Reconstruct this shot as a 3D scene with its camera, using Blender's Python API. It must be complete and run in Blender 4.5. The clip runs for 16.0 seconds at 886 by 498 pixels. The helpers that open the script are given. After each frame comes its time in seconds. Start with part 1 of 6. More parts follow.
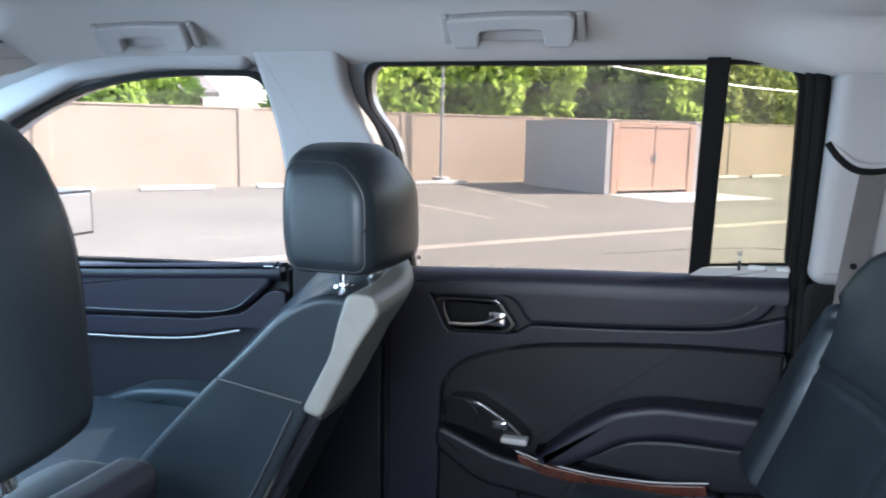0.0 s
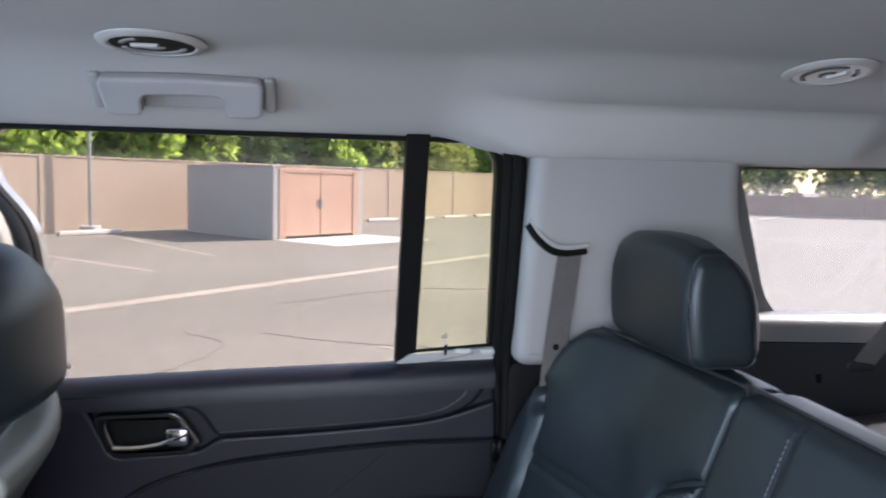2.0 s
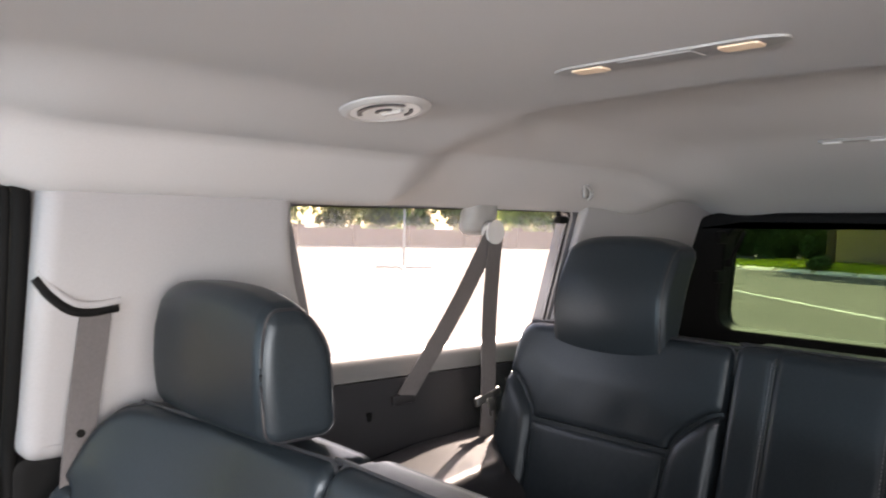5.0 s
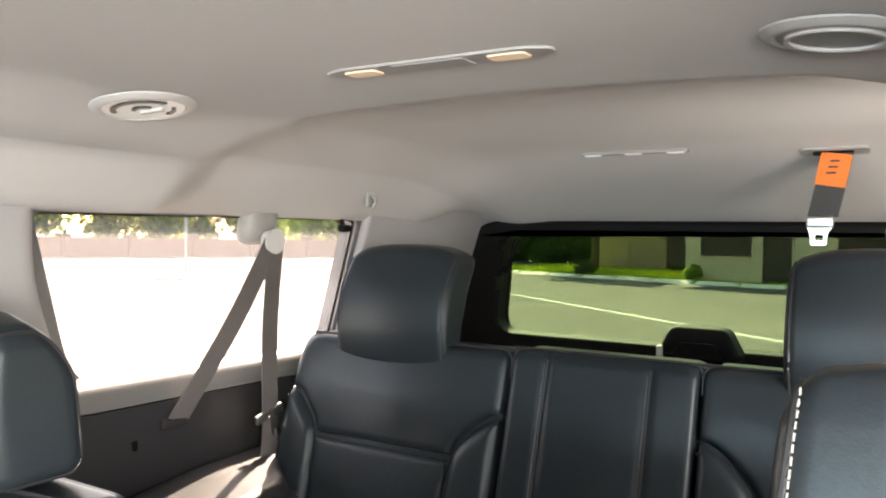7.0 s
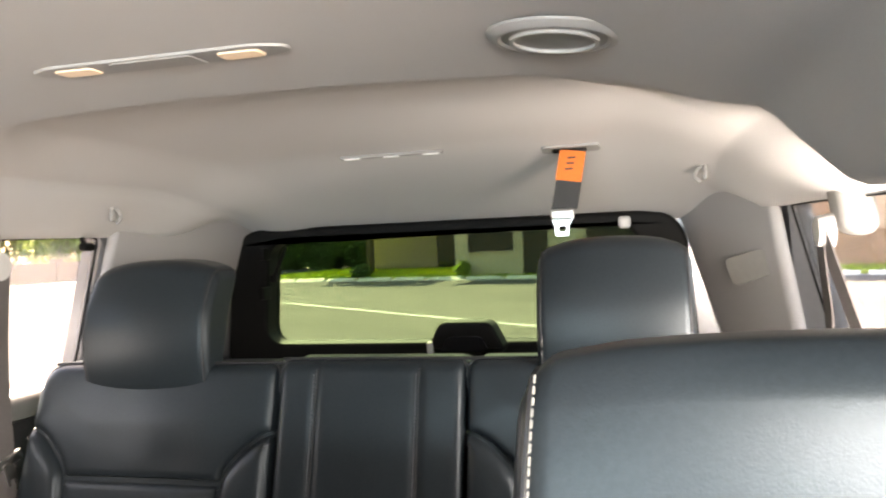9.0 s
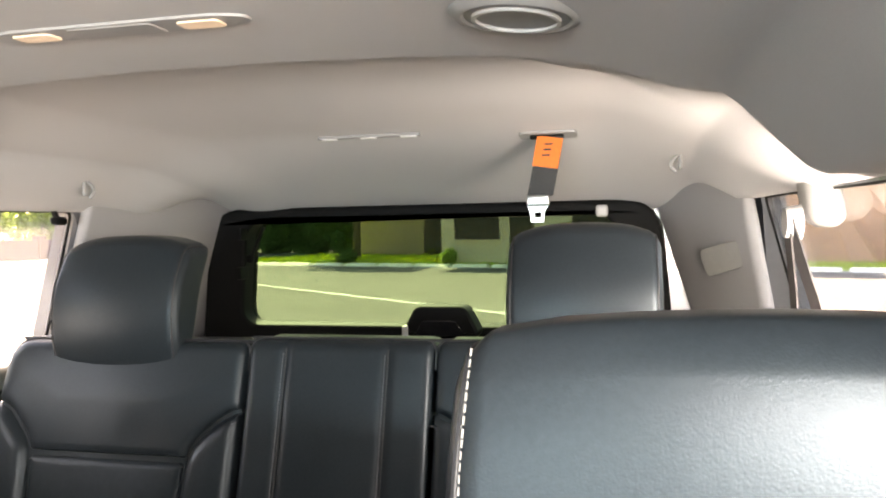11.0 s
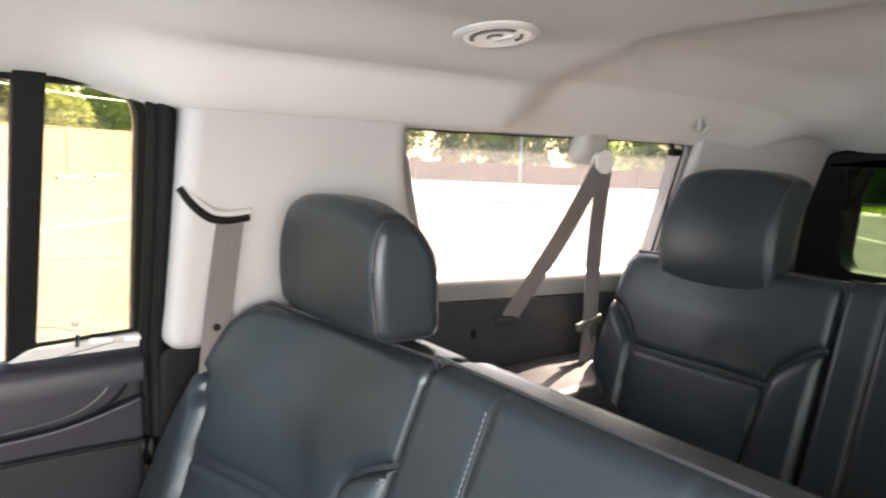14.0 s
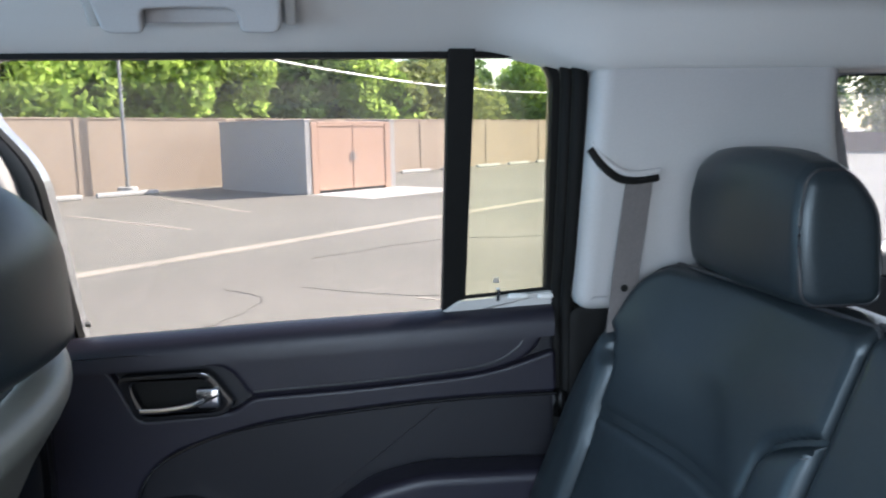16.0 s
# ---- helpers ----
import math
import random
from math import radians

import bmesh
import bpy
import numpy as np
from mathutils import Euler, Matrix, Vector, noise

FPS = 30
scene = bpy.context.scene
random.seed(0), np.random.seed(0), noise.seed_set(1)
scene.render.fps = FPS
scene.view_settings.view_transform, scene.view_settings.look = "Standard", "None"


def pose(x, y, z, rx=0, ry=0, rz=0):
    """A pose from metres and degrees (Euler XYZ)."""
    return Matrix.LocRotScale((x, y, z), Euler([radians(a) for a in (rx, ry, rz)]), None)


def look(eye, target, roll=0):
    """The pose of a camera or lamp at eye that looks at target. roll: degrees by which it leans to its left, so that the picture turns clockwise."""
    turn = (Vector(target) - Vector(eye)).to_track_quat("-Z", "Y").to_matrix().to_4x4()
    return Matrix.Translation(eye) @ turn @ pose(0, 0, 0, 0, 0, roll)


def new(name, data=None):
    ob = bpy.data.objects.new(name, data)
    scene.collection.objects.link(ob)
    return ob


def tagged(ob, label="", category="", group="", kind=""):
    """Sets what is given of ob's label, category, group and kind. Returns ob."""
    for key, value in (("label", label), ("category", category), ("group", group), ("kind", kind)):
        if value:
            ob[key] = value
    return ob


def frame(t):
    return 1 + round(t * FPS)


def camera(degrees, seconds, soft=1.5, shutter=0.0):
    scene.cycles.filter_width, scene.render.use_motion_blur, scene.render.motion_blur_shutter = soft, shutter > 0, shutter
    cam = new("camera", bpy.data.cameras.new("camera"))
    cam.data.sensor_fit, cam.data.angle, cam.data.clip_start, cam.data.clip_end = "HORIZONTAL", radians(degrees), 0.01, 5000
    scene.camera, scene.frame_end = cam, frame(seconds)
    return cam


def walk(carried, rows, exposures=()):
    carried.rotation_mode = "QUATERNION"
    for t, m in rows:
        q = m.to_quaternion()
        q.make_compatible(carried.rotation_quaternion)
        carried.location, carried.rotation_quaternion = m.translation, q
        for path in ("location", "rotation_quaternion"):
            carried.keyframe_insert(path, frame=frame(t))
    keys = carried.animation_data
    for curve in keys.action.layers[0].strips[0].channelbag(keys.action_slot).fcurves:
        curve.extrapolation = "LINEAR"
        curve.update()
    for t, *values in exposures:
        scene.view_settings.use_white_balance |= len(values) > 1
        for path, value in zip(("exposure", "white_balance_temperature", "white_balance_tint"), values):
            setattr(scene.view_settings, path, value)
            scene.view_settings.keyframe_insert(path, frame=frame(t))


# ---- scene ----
cam = camera(60.5, 16.0, soft=2.0, shutter=0.3)
PATH = [
    (0, (-0.819, -0.283, 1.578), (1.073, 0.29, 1.273), 1.1),
    (0.5, (-0.746, -0.228, 1.587), (1.195, 0.145, 1.287), 2.3),
    (1, (-0.677, -0.242, 1.61), (1.281, 0.079, 1.362), 0.9),
    (1.5, (-0.633, -0.234, 1.629), (1.355, -0.146, 1.426), 0.3),
    (2, (-0.61, -0.213, 1.642), (1.364, -0.485, 1.466), 1.3),
    (2.5, (-0.578, -0.198, 1.646), (1.347, -0.709, 1.468), 1.7),
    (3, (-0.533, -0.197, 1.652), (1.333, -0.891, 1.458), 1.2),
    (3.5, (-0.494, -0.196, 1.654), (1.301, -1.057, 1.46), 0.4),
    (4, (-0.459, -0.202, 1.657), (1.243, -1.238, 1.487), 0.7),
    (4.5, (-0.435, -0.222, 1.656), (1.146, -1.441, 1.536), 1.1),
    (5, (-0.417, -0.241, 1.654), (1.034, -1.616, 1.587), 1.1),
    (5.2, (-0.412, -0.242, 1.654), (0.988, -1.67, 1.604), 1.2),
    (7.3, (-0.406, -0.283, 1.654), (0.563, -2.032, 1.614), 0.3),
    (7.5, (-0.407, -0.284, 1.654), (0.525, -2.053, 1.611), -0.1),
    (8, (-0.407, -0.292, 1.654), (0.429, -2.108, 1.597), -0.6),
    (8.5, (-0.412, -0.295, 1.653), (0.267, -2.175, 1.598), -1.6),
    (9, (-0.418, -0.31, 1.653), (0.067, -2.25, 1.624), -2.6),
    (9.2, (-0.413, -0.308, 1.651), (0.003, -2.264, 1.629), -2.6),
    (11.3, (-0.443, -0.321, 1.644), (0.036, -2.261, 1.561), -0.4),
    (11.5, (-0.434, -0.325, 1.649), (0.117, -2.244, 1.548), -0.0),
    (12, (-0.423, -0.302, 1.646), (0.327, -2.152, 1.516), 1.1),
    (12.5, (-0.435, -0.278, 1.638), (0.581, -1.994, 1.487), 2.0),
    (13, (-0.445, -0.258, 1.637), (0.796, -1.816, 1.462), 2.6),
    (13.5, (-0.458, -0.235, 1.633), (0.983, -1.607, 1.436), 2.8),
    (14, (-0.47, -0.216, 1.636), (1.156, -1.354, 1.392), 2.6),
    (14.5, (-0.486, -0.204, 1.634), (1.28, -1.103, 1.367), 1.9),
    (15, (-0.499, -0.197, 1.631), (1.373, -0.844, 1.353), 1.2),
    (15.5, (-0.488, -0.199, 1.622), (1.449, -0.606, 1.335), 0.3),
    (16, (-0.458, -0.208, 1.601), (1.51, -0.388, 1.296), -0.9),
]
walk(cam, [(t, look(eye, target, roll)) for t, eye, target, roll in PATH],
     exposures=[(0.0, 3.04, 6250, 18), (1.5, 2.84, 6350, 20), (3.0, 2.90, 6250, 23), (4.2, 3.28, 6450, 28), (4.6, 3.55, 7200, 29), (5.2, 3.88, 7900, 25), (7.3, 4.3, 8400, 22), (9.0, 4.5, 8700, 24), (12.0, 4.55, 8700, 24), (12.5, 4.5, 8700, 24), (13.2, 4.36, 8500, 23), (14.0, 4.12, 8150, 24), (14.5, 3.6, 7200, 18), (15.0, 3.15, 6200, 15), (16.0, 3.0, 6050, 14)])

# ---------------------------------------------------------------- light
from mathutils.geometry import tessellate_polygon
SUN_AZ, SUN_EL = (0.43, -0.903), radians(38.5)
world = bpy.data.worlds.new("sky")
scene.world = world
world.use_nodes = True
wn = world.node_tree.nodes
sky = wn.new("ShaderNodeTexSky")
sky.sky_type = 'NISHITA'
sky.sun_disc = False
sky.sun_elevation = SUN_EL
sky.sun_rotation = math.atan2(SUN_AZ[0], SUN_AZ[1])
sky.air_density = 1.0
sky.dust_density = 1.5
wn["Background"].inputs["Strength"].default_value = 0.15
world.node_tree.links.new(sky.outputs[0], wn["Background"].inputs[0])
sun_data = bpy.data.lights.new("sun", 'SUN')
sun_data.energy, sun_data.angle, sun_data.color = 5.0, radians(0.53), (1.0, 0.95, 0.87)
sun = new("sun", sun_data)
sun_dir = Vector((SUN_AZ[0] * math.cos(SUN_EL), SUN_AZ[1] * math.cos(SUN_EL), math.sin(SUN_EL)))
sun.matrix_world = look(sun_dir * 60, (0, 0, 0))


def opening_light(name, where, towards, w, h, watts, color):
    """An area lamp added in an opening of the cabin to stand in for daylight."""
    d = bpy.data.lights.new(name, 'AREA')
    d.shape, d.size, d.size_y, d.energy, d.color = 'RECTANGLE', w, h, watts, color
    o = new(name, d)
    o.matrix_world = look(where, towards)


# Fill lamps added on top of the sky light that passes the openings.
opening_light("daylight_fill_open_door", (-0.98, -0.02, 1.60), (-0.70, -0.22, 0.60), 0.60, 0.75, 6.8, (0.80, 0.93, 1.0))
opening_light("daylight_fill_driver_window", (-0.84, 0.95, 1.50), (0.15, 0.50, 0.80), 0.70, 0.40, 3.6, (0.62, 0.83, 1.0))
opening_light("daylight_fill_windscreen", (0.0, 1.60, 1.60), (0.0, 1.20, 0.80), 1.2, 0.4, 8.0, (0.46, 0.77, 1.0))
# Added inside the glass to brighten the rear pillar opposite.
opening_light("daylight_fill_right_quarter", (0.790, -1.40, 1.455), (-0.70, -2.00, 0.98), 0.62, 0.15, 0.08, (0.82, 0.92, 1.0))
opening_light("daylight_fill_left_quarter", (-0.735, -1.20, 1.50), (-0.50, -2.05, 1.26), 0.24, 0.24, 0.62, (0.86, 0.95, 1.0))

# ---------------------------------------------------------------- materials
def material(name, color, rough=0.6, metal=0.0, spec=0.5, var=0.12, grain=60.0, blotch=4.0, bump=0.15, bump_scale=400.0, coat=0.0, sheen=0.0, island=0.0, dist=0.001, through_light=0.0, tint=(1.0, 1.0, 1.0)):
    m = bpy.data.materials.new(name)
    m.use_nodes = True
    n, l = m.node_tree.nodes, m.node_tree.links
    b = n["Principled BSDF"]
    b.inputs["Roughness"].default_value = rough
    b.inputs["Metallic"].default_value = metal
    b.inputs["Specular IOR Level"].default_value = spec
    b.inputs["Specular Tint"].default_value = (*tint, 1)
    b.inputs["Coat Weight"].default_value = coat
    b.inputs["Sheen Weight"].default_value = sheen
    tc = n.new("ShaderNodeTexCoord")
    fine, big = n.new("ShaderNodeTexNoise"), n.new("ShaderNodeTexNoise")
    fine.inputs["Scale"].default_value, fine.inputs["Detail"].default_value = grain, 4
    big.inputs["Scale"].default_value, big.inputs["Detail"].default_value = blotch, 3
    add = n.new("ShaderNodeMath")
    add.operation = 'ADD'
    l.new(tc.outputs["Object"], fine.inputs["Vector"])
    l.new(tc.outputs["Object"], big.inputs["Vector"])
    l.new(fine.outputs["Fac"], add.inputs[0])
    l.new(big.outputs["Fac"], add.inputs[1])
    value = add.outputs[0]
    if island:
        geo, mul, add2 = n.new("ShaderNodeNewGeometry"), n.new("ShaderNodeMath"), n.new("ShaderNodeMath")
        mul.operation, mul.inputs[1].default_value = 'MULTIPLY', island
        add2.operation = 'ADD'
        l.new(geo.outputs["Random Per Island"], mul.inputs[0])
        l.new(mul.outputs[0], add2.inputs[0])
        l.new(value, add2.inputs[1])
        value = add2.outputs[0]
    rng = n.new("ShaderNodeMapRange")
    rng.inputs["From Min"].default_value, rng.inputs["From Max"].default_value = 0.6, 1.4 + island
    rng.inputs["To Min"].default_value, rng.inputs["To Max"].default_value = 1 - var, 1 + var
    l.new(value, rng.inputs["Value"])
    mix = n.new("ShaderNodeVectorMath")
    mix.operation = 'SCALE'
    mix.inputs[0].default_value = color
    l.new(rng.outputs[0], mix.inputs["Scale"])
    l.new(mix.outputs[0], b.inputs["Base Color"])
    if through_light:
        tl, ms = n.new("ShaderNodeBsdfTranslucent"), n.new("ShaderNodeMixShader")
        ms.inputs[0].default_value = through_light
        l.new(mix.outputs[0], tl.inputs["Color"])
        l.new(b.outputs[0], ms.inputs[1])
        l.new(tl.outputs[0], ms.inputs[2])
        l.new(ms.outputs[0], n["Material Output"].inputs["Surface"])
    if bump:
        bn, bt = n.new("ShaderNodeBump"), n.new("ShaderNodeTexNoise")
        bt.inputs["Scale"].default_value, bt.inputs["Detail"].default_value = bump_scale, 3
        bn.inputs["Strength"].default_value, bn.inputs["Distance"].default_value = bump, dist
        l.new(tc.outputs["Object"], bt.inputs["Vector"])
        l.new(bt.outputs["Fac"], bn.inputs["Height"])
        l.new(bn.outputs["Normal"], b.inputs["Normal"])
    return m


def glass_material(name, color, dust=0.0, gloss=0.018):
    m = bpy.data.materials.new(name)
    m.use_nodes = True
    n, l = m.node_tree.nodes, m.node_tree.links
    n.remove(n["Principled BSDF"])
    tr, gl, fr, mx = n.new("ShaderNodeBsdfTransparent"), n.new("ShaderNodeBsdfGlossy"), n.new("ShaderNodeLayerWeight"), n.new("ShaderNodeMixShader")
    tr.inputs[0].default_value = (*color, 1)
    gl.inputs["Roughness"].default_value = 0.02
    fr.inputs["Blend"].default_value = 0.5
    pw, ad = n.new("ShaderNodeMath"), n.new("ShaderNodeMath")
    pw.operation, pw.inputs[1].default_value = 'POWER', 5.0
    ad.operation, ad.inputs[1].default_value, ad.inputs[2].default_value = 'MULTIPLY_ADD', 0.6, gloss
    l.new(fr.outputs["Facing"], pw.inputs[0])
    l.new(pw.outputs[0], ad.inputs[0])
    l.new(ad.outputs[0], mx.inputs[0])
    if dust:
        film, over = n.new("ShaderNodeBsdfTranslucent"), n.new("ShaderNodeMixShader")
        film.inputs[0].default_value = (0.9, 0.88, 0.84, 1)
        over.inputs[0].default_value = dust
        l.new(tr.outputs[0], over.inputs[1])
        l.new(film.outputs[0], over.inputs[2])
        l.new(over.outputs[0], mx.inputs[1])
    else:
        l.new(tr.outputs[0], mx.inputs[1])
    l.new(gl.outputs[0], mx.inputs[2])
    l.new(mx.outputs[0], n["Material Output"].inputs["Surface"])
    return m


def glow_material(name, color, strength):
    m = bpy.data.materials.new(name)
    m.use_nodes = True
    b = m.node_tree.nodes["Principled BSDF"]
    b.inputs["Base Color"].default_value = (*color, 1)
    b.inputs["Emission Color"].default_value = (*color, 1)
    b.inputs["Emission Strength"].default_value = strength
    return m


# Both leathers: bluish specular tint puts the sky's colour into their reflections.
M_LEATHER = material("black leather", (0.0122, 0.0162, 0.0192), rough=0.36, spec=0.27, tint=(0.84, 0.94, 1.0), var=0.25, grain=260, blotch=7, bump=0.20, bump_scale=620, dist=0.0008)
M_SIDE = material("dark grey moulded plastic", (0.019, 0.0185, 0.020), rough=0.42, spec=0.4, var=0.15, grain=300, blotch=5, bump=0.25, bump_scale=1300)
# Lighter copy of the dark plastic: the sky's highlight is in its colour.
M_SILL_LIT = material("dark plastic greyed for highlight", (0.105, 0.102, 0.099), rough=0.36, spec=0.5, var=0.08, grain=300, blotch=5, bump=0.15, bump_scale=1200)
M_LEATHER2 = material("black leather insert", (0.0118, 0.0162, 0.0196), rough=0.41, spec=0.27, tint=(0.84, 0.94, 1.0), var=0.3, grain=90, blotch=9, bump=0.3, bump_scale=700)
M_STITCH = material("grey stitching", (0.10, 0.10, 0.11), rough=0.8, var=0.2)
M_PIPING = material("dark seam piping", (0.012, 0.012, 0.014), rough=0.5)
M_MARK = material("white plastic", (0.8, 0.8, 0.78), rough=0.4, var=0.03)
M_THREAD = material("pale thread", (0.17, 0.165, 0.155), rough=0.8, var=0.2)
# Grey lightened for sunlight on the dark seat back.
M_SHELL_SUNLIT = material("seat back grey lightened for sun", (0.115, 0.112, 0.098), rough=0.5, var=0.12, bump=0.2, bump_scale=900)
M_HEAD = material("woven headliner cloth", (0.455, 0.438, 0.424), rough=0.95, spec=0.1, var=0.05, grain=500, blotch=2, bump=0.3, bump_scale=1500, sheen=0.1)
M_TRIM = material("light grey moulded plastic", (0.295, 0.283, 0.282), rough=0.6, spec=0.35, var=0.05, grain=300, blotch=3, bump=0.2, bump_scale=1200)
M_DARK = material("charcoal moulded plastic", (0.0062, 0.0062, 0.0085), rough=0.45, spec=0.25, var=0.15, grain=300, blotch=5, bump=0.25, bump_scale=1300)
M_SOFT = material("charcoal soft door skin", (0.0086, 0.0078, 0.0130), rough=0.42, spec=0.27, var=0.15, grain=200, blotch=6, bump=0.3, bump_scale=900)
M_BLACK = material("black rubber", (0.0042, 0.0040, 0.0038), rough=0.65, spec=0.12, var=0.2)
M_GLOSSBLACK = material("gloss black plastic", (0.008, 0.008, 0.009), rough=0.15, var=0.1, bump=0)
M_WOOD = material("dark burl veneer", (0.055, 0.018, 0.012), rough=0.2, coat=0.6, var=0.5, grain=70, blotch=20, bump=0.05)
M_CHROME = material("chrome", (0.75, 0.75, 0.76), rough=0.12, metal=1.0, var=0.04, bump=0)
M_STEEL = material("plated steel", (0.55, 0.54, 0.52), rough=0.3, metal=1.0, var=0.1)
M_BELT = material("taupe belt webbing", (0.082, 0.072, 0.070), rough=0.75, var=0.18, grain=220, blotch=12, bump=0.5, bump_scale=900)
M_BELTBLK = material("black belt webbing", (0.03, 0.03, 0.03), rough=0.7, var=0.2, grain=300, bump=0.5, bump_scale=900)
M_ORANGE = material("orange cloth tag", (0.75, 0.16, 0.02), rough=0.7, var=0.12, grain=120)
M_RING = material("pale vent ring", (0.47, 0.455, 0.44), rough=0.45, var=0.05)
M_RINGDK = material("grey headliner fitting", (0.34, 0.325, 0.31), rough=0.5, var=0.06)
M_GREYVENT = material("grey vent plastic", (0.26, 0.25, 0.24), rough=0.5, var=0.08)
M_CARPET = material("charcoal carpet", (0.025, 0.024, 0.026), rough=1.0, spec=0.1, var=0.35, grain=400, blotch=8, bump=0.8, bump_scale=900)
M_LENS = glow_material("lamp lens", (0.8, 0.62, 0.45), 0.013)
M_GLASS = glass_material("clear glass", (0.61, 0.625, 0.62), dust=0.008)
M_CLEAR = glass_material("clear front glass", (0.66, 0.67, 0.67), dust=0.008)
M_HAZE = glass_material("dusty quarter glass", (0.56, 0.565, 0.565), dust=0.028)
M_TINT = glass_material("lightly tinted glass", (0.57, 0.56, 0.535), dust=0.007)
M_TINTSMALL = glass_material("yellow green tinted glass", (0.56, 0.565, 0.49), dust=0.007)
M_TINTREAR = glass_material("green tinted rear glass", (0.222, 0.278, 0.214), gloss=0.0)
M_MIRROR = material("mirror", (0.8, 0.8, 0.8), rough=0.02, metal=1.0, var=0.0, bump=0)
M_SILVER = material("silver car paint", (0.22, 0.22, 0.23), rough=0.3, metal=0.5, coat=0.8, var=0.05)

M_ASPHALT = material("worn asphalt", (0.148, 0.134, 0.115), rough=0.95, spec=0.2, var=0.28, grain=6.0, blotch=0.25, bump=0.2, bump_scale=30, dist=0.003)
M_PAINT = material("worn white line paint", (0.26, 0.225, 0.178), rough=0.8, var=0.25, grain=8, blotch=1.0, bump=0.2, bump_scale=80)
M_CRACK = material("tarred crack", (0.085, 0.076, 0.066), rough=0.9, var=0.3, grain=20, blotch=3, bump=0)
M_PAINT2 = material("white line paint", (0.62, 0.60, 0.54), rough=0.8, var=0.2, grain=8, blotch=1.0, bump=0.2, bump_scale=80)
M_CONC = material("concrete", (0.42, 0.40, 0.37), rough=0.9, var=0.15, grain=10, blotch=1.2, bump=0.3, bump_scale=90)
M_BLOCK = material("tan block wall", (0.345, 0.268, 0.205), rough=0.95, spec=0.2, var=0.12, grain=5, blotch=0.5, bump=0.4, bump_scale=30, dist=0.004)
M_SHED = material("grey painted stucco", (0.34, 0.32, 0.31), rough=0.95, var=0.08, grain=7, blotch=0.7, bump=0.4, bump_scale=60)
M_GATE = material("salmon painted steel", (0.40, 0.245, 0.175), rough=0.7, var=0.12, grain=9, blotch=1.5, bump=0.2)
M_BARK = material("bark", (0.075, 0.052, 0.038), rough=1.0, var=0.3, grain=20, blotch=3, bump=0.8, bump_scale=40, dist=0.01)
M_LEAF = material("green leaves", (0.36, 0.48, 0.10), through_light=0.54, rough=0.6, spec=0.3, var=0.55, grain=0.8, blotch=0.35, bump=0, island=0.8)
M_LEAFDK = material("dark green leaves", (0.11, 0.175, 0.055), through_light=0.40, rough=0.65, spec=0.3, var=0.55, grain=0.8, blotch=0.35, bump=0, island=0.8)
M_LEAFOL = material("olive leaves", (0.24, 0.27, 0.08), through_light=0.42, rough=0.65, spec=0.3, var=0.5, grain=0.8, blotch=0.35, bump=0, island=0.8)
M_GRASS = material("lawn grass", (0.36, 0.44, 0.05), rough=0.9, spec=0.2, var=0.4, grain=3, blotch=0.6, bump=0, island=0.7)
M_BRICK = material("red brown brick", (0.15, 0.085, 0.075), rough=0.95, var=0.25, grain=4, blotch=0.8, bump=0.4, bump_scale=20, dist=0.006)
M_KERB = material("white painted kerb", (0.92, 0.84, 0.68), rough=0.9, var=0.2, grain=10, blotch=1.5, bump=0.2)
M_STUCCO = material("pale stucco", (0.62, 0.48, 0.35), rough=0.95, var=0.08, grain=5, blotch=0.6, bump=0.3, bump_scale=40)
M_OCHRE = material("ochre stucco", (0.36, 0.25, 0.165), rough=0.95, var=0.12, grain=5, blotch=0.6, bump=0.3, bump_scale=40)
M_SALMON = material("salmon stucco", (0.50, 0.27, 0.17), rough=0.95, var=0.1, grain=5, blotch=0.6, bump=0.3, bump_scale=40)
M_ROOF = material("grey roof shingles", (0.16, 0.14, 0.13), rough=0.95, var=0.25, grain=8, blotch=1.0, bump=0.5, bump_scale=20, dist=0.01)
M_WINDARK = material("dark window glass", (0.02, 0.022, 0.025), rough=0.1, spec=0.6, var=0.1, bump=0)
M_GALV = material("galvanised steel", (0.30, 0.30, 0.30), rough=0.5, metal=0.6, var=0.15)

# ---------------------------------------------------------------- mesh helpers
def part(name, bm, mat, parent, label=""):
    """Link a bmesh as one mesh object under parent (which stands unrotated unless a pose was given first)."""
    me = bpy.data.meshes.new(name)
    bmesh.ops.recalc_face_normals(bm, faces=bm.faces)
    bm.to_mesh(me)
    bm.free()
    me.materials.append(mat)
    me.shade_smooth()
    me.set_sharp_from_angle(angle=radians(38))
    ob = new(name, me)
    wn_mod = ob.modifiers.new("even shading", 'WEIGHTED_NORMAL')
    wn_mod.keep_sharp, wn_mod.weight = True, 80
    if parent is not None:
        ob.parent = parent
    if label:
        ob["label"] = label
    return ob


def flat(ob):
    ob.data.shade_flat()
    return ob


def thing(name, label, category, group="", kind="", at=None):
    ob = new(name)
    ob.empty_display_size = 0.05
    if at is not None:
        ob.matrix_basis = at
    return tagged(ob, label, category, group, kind)


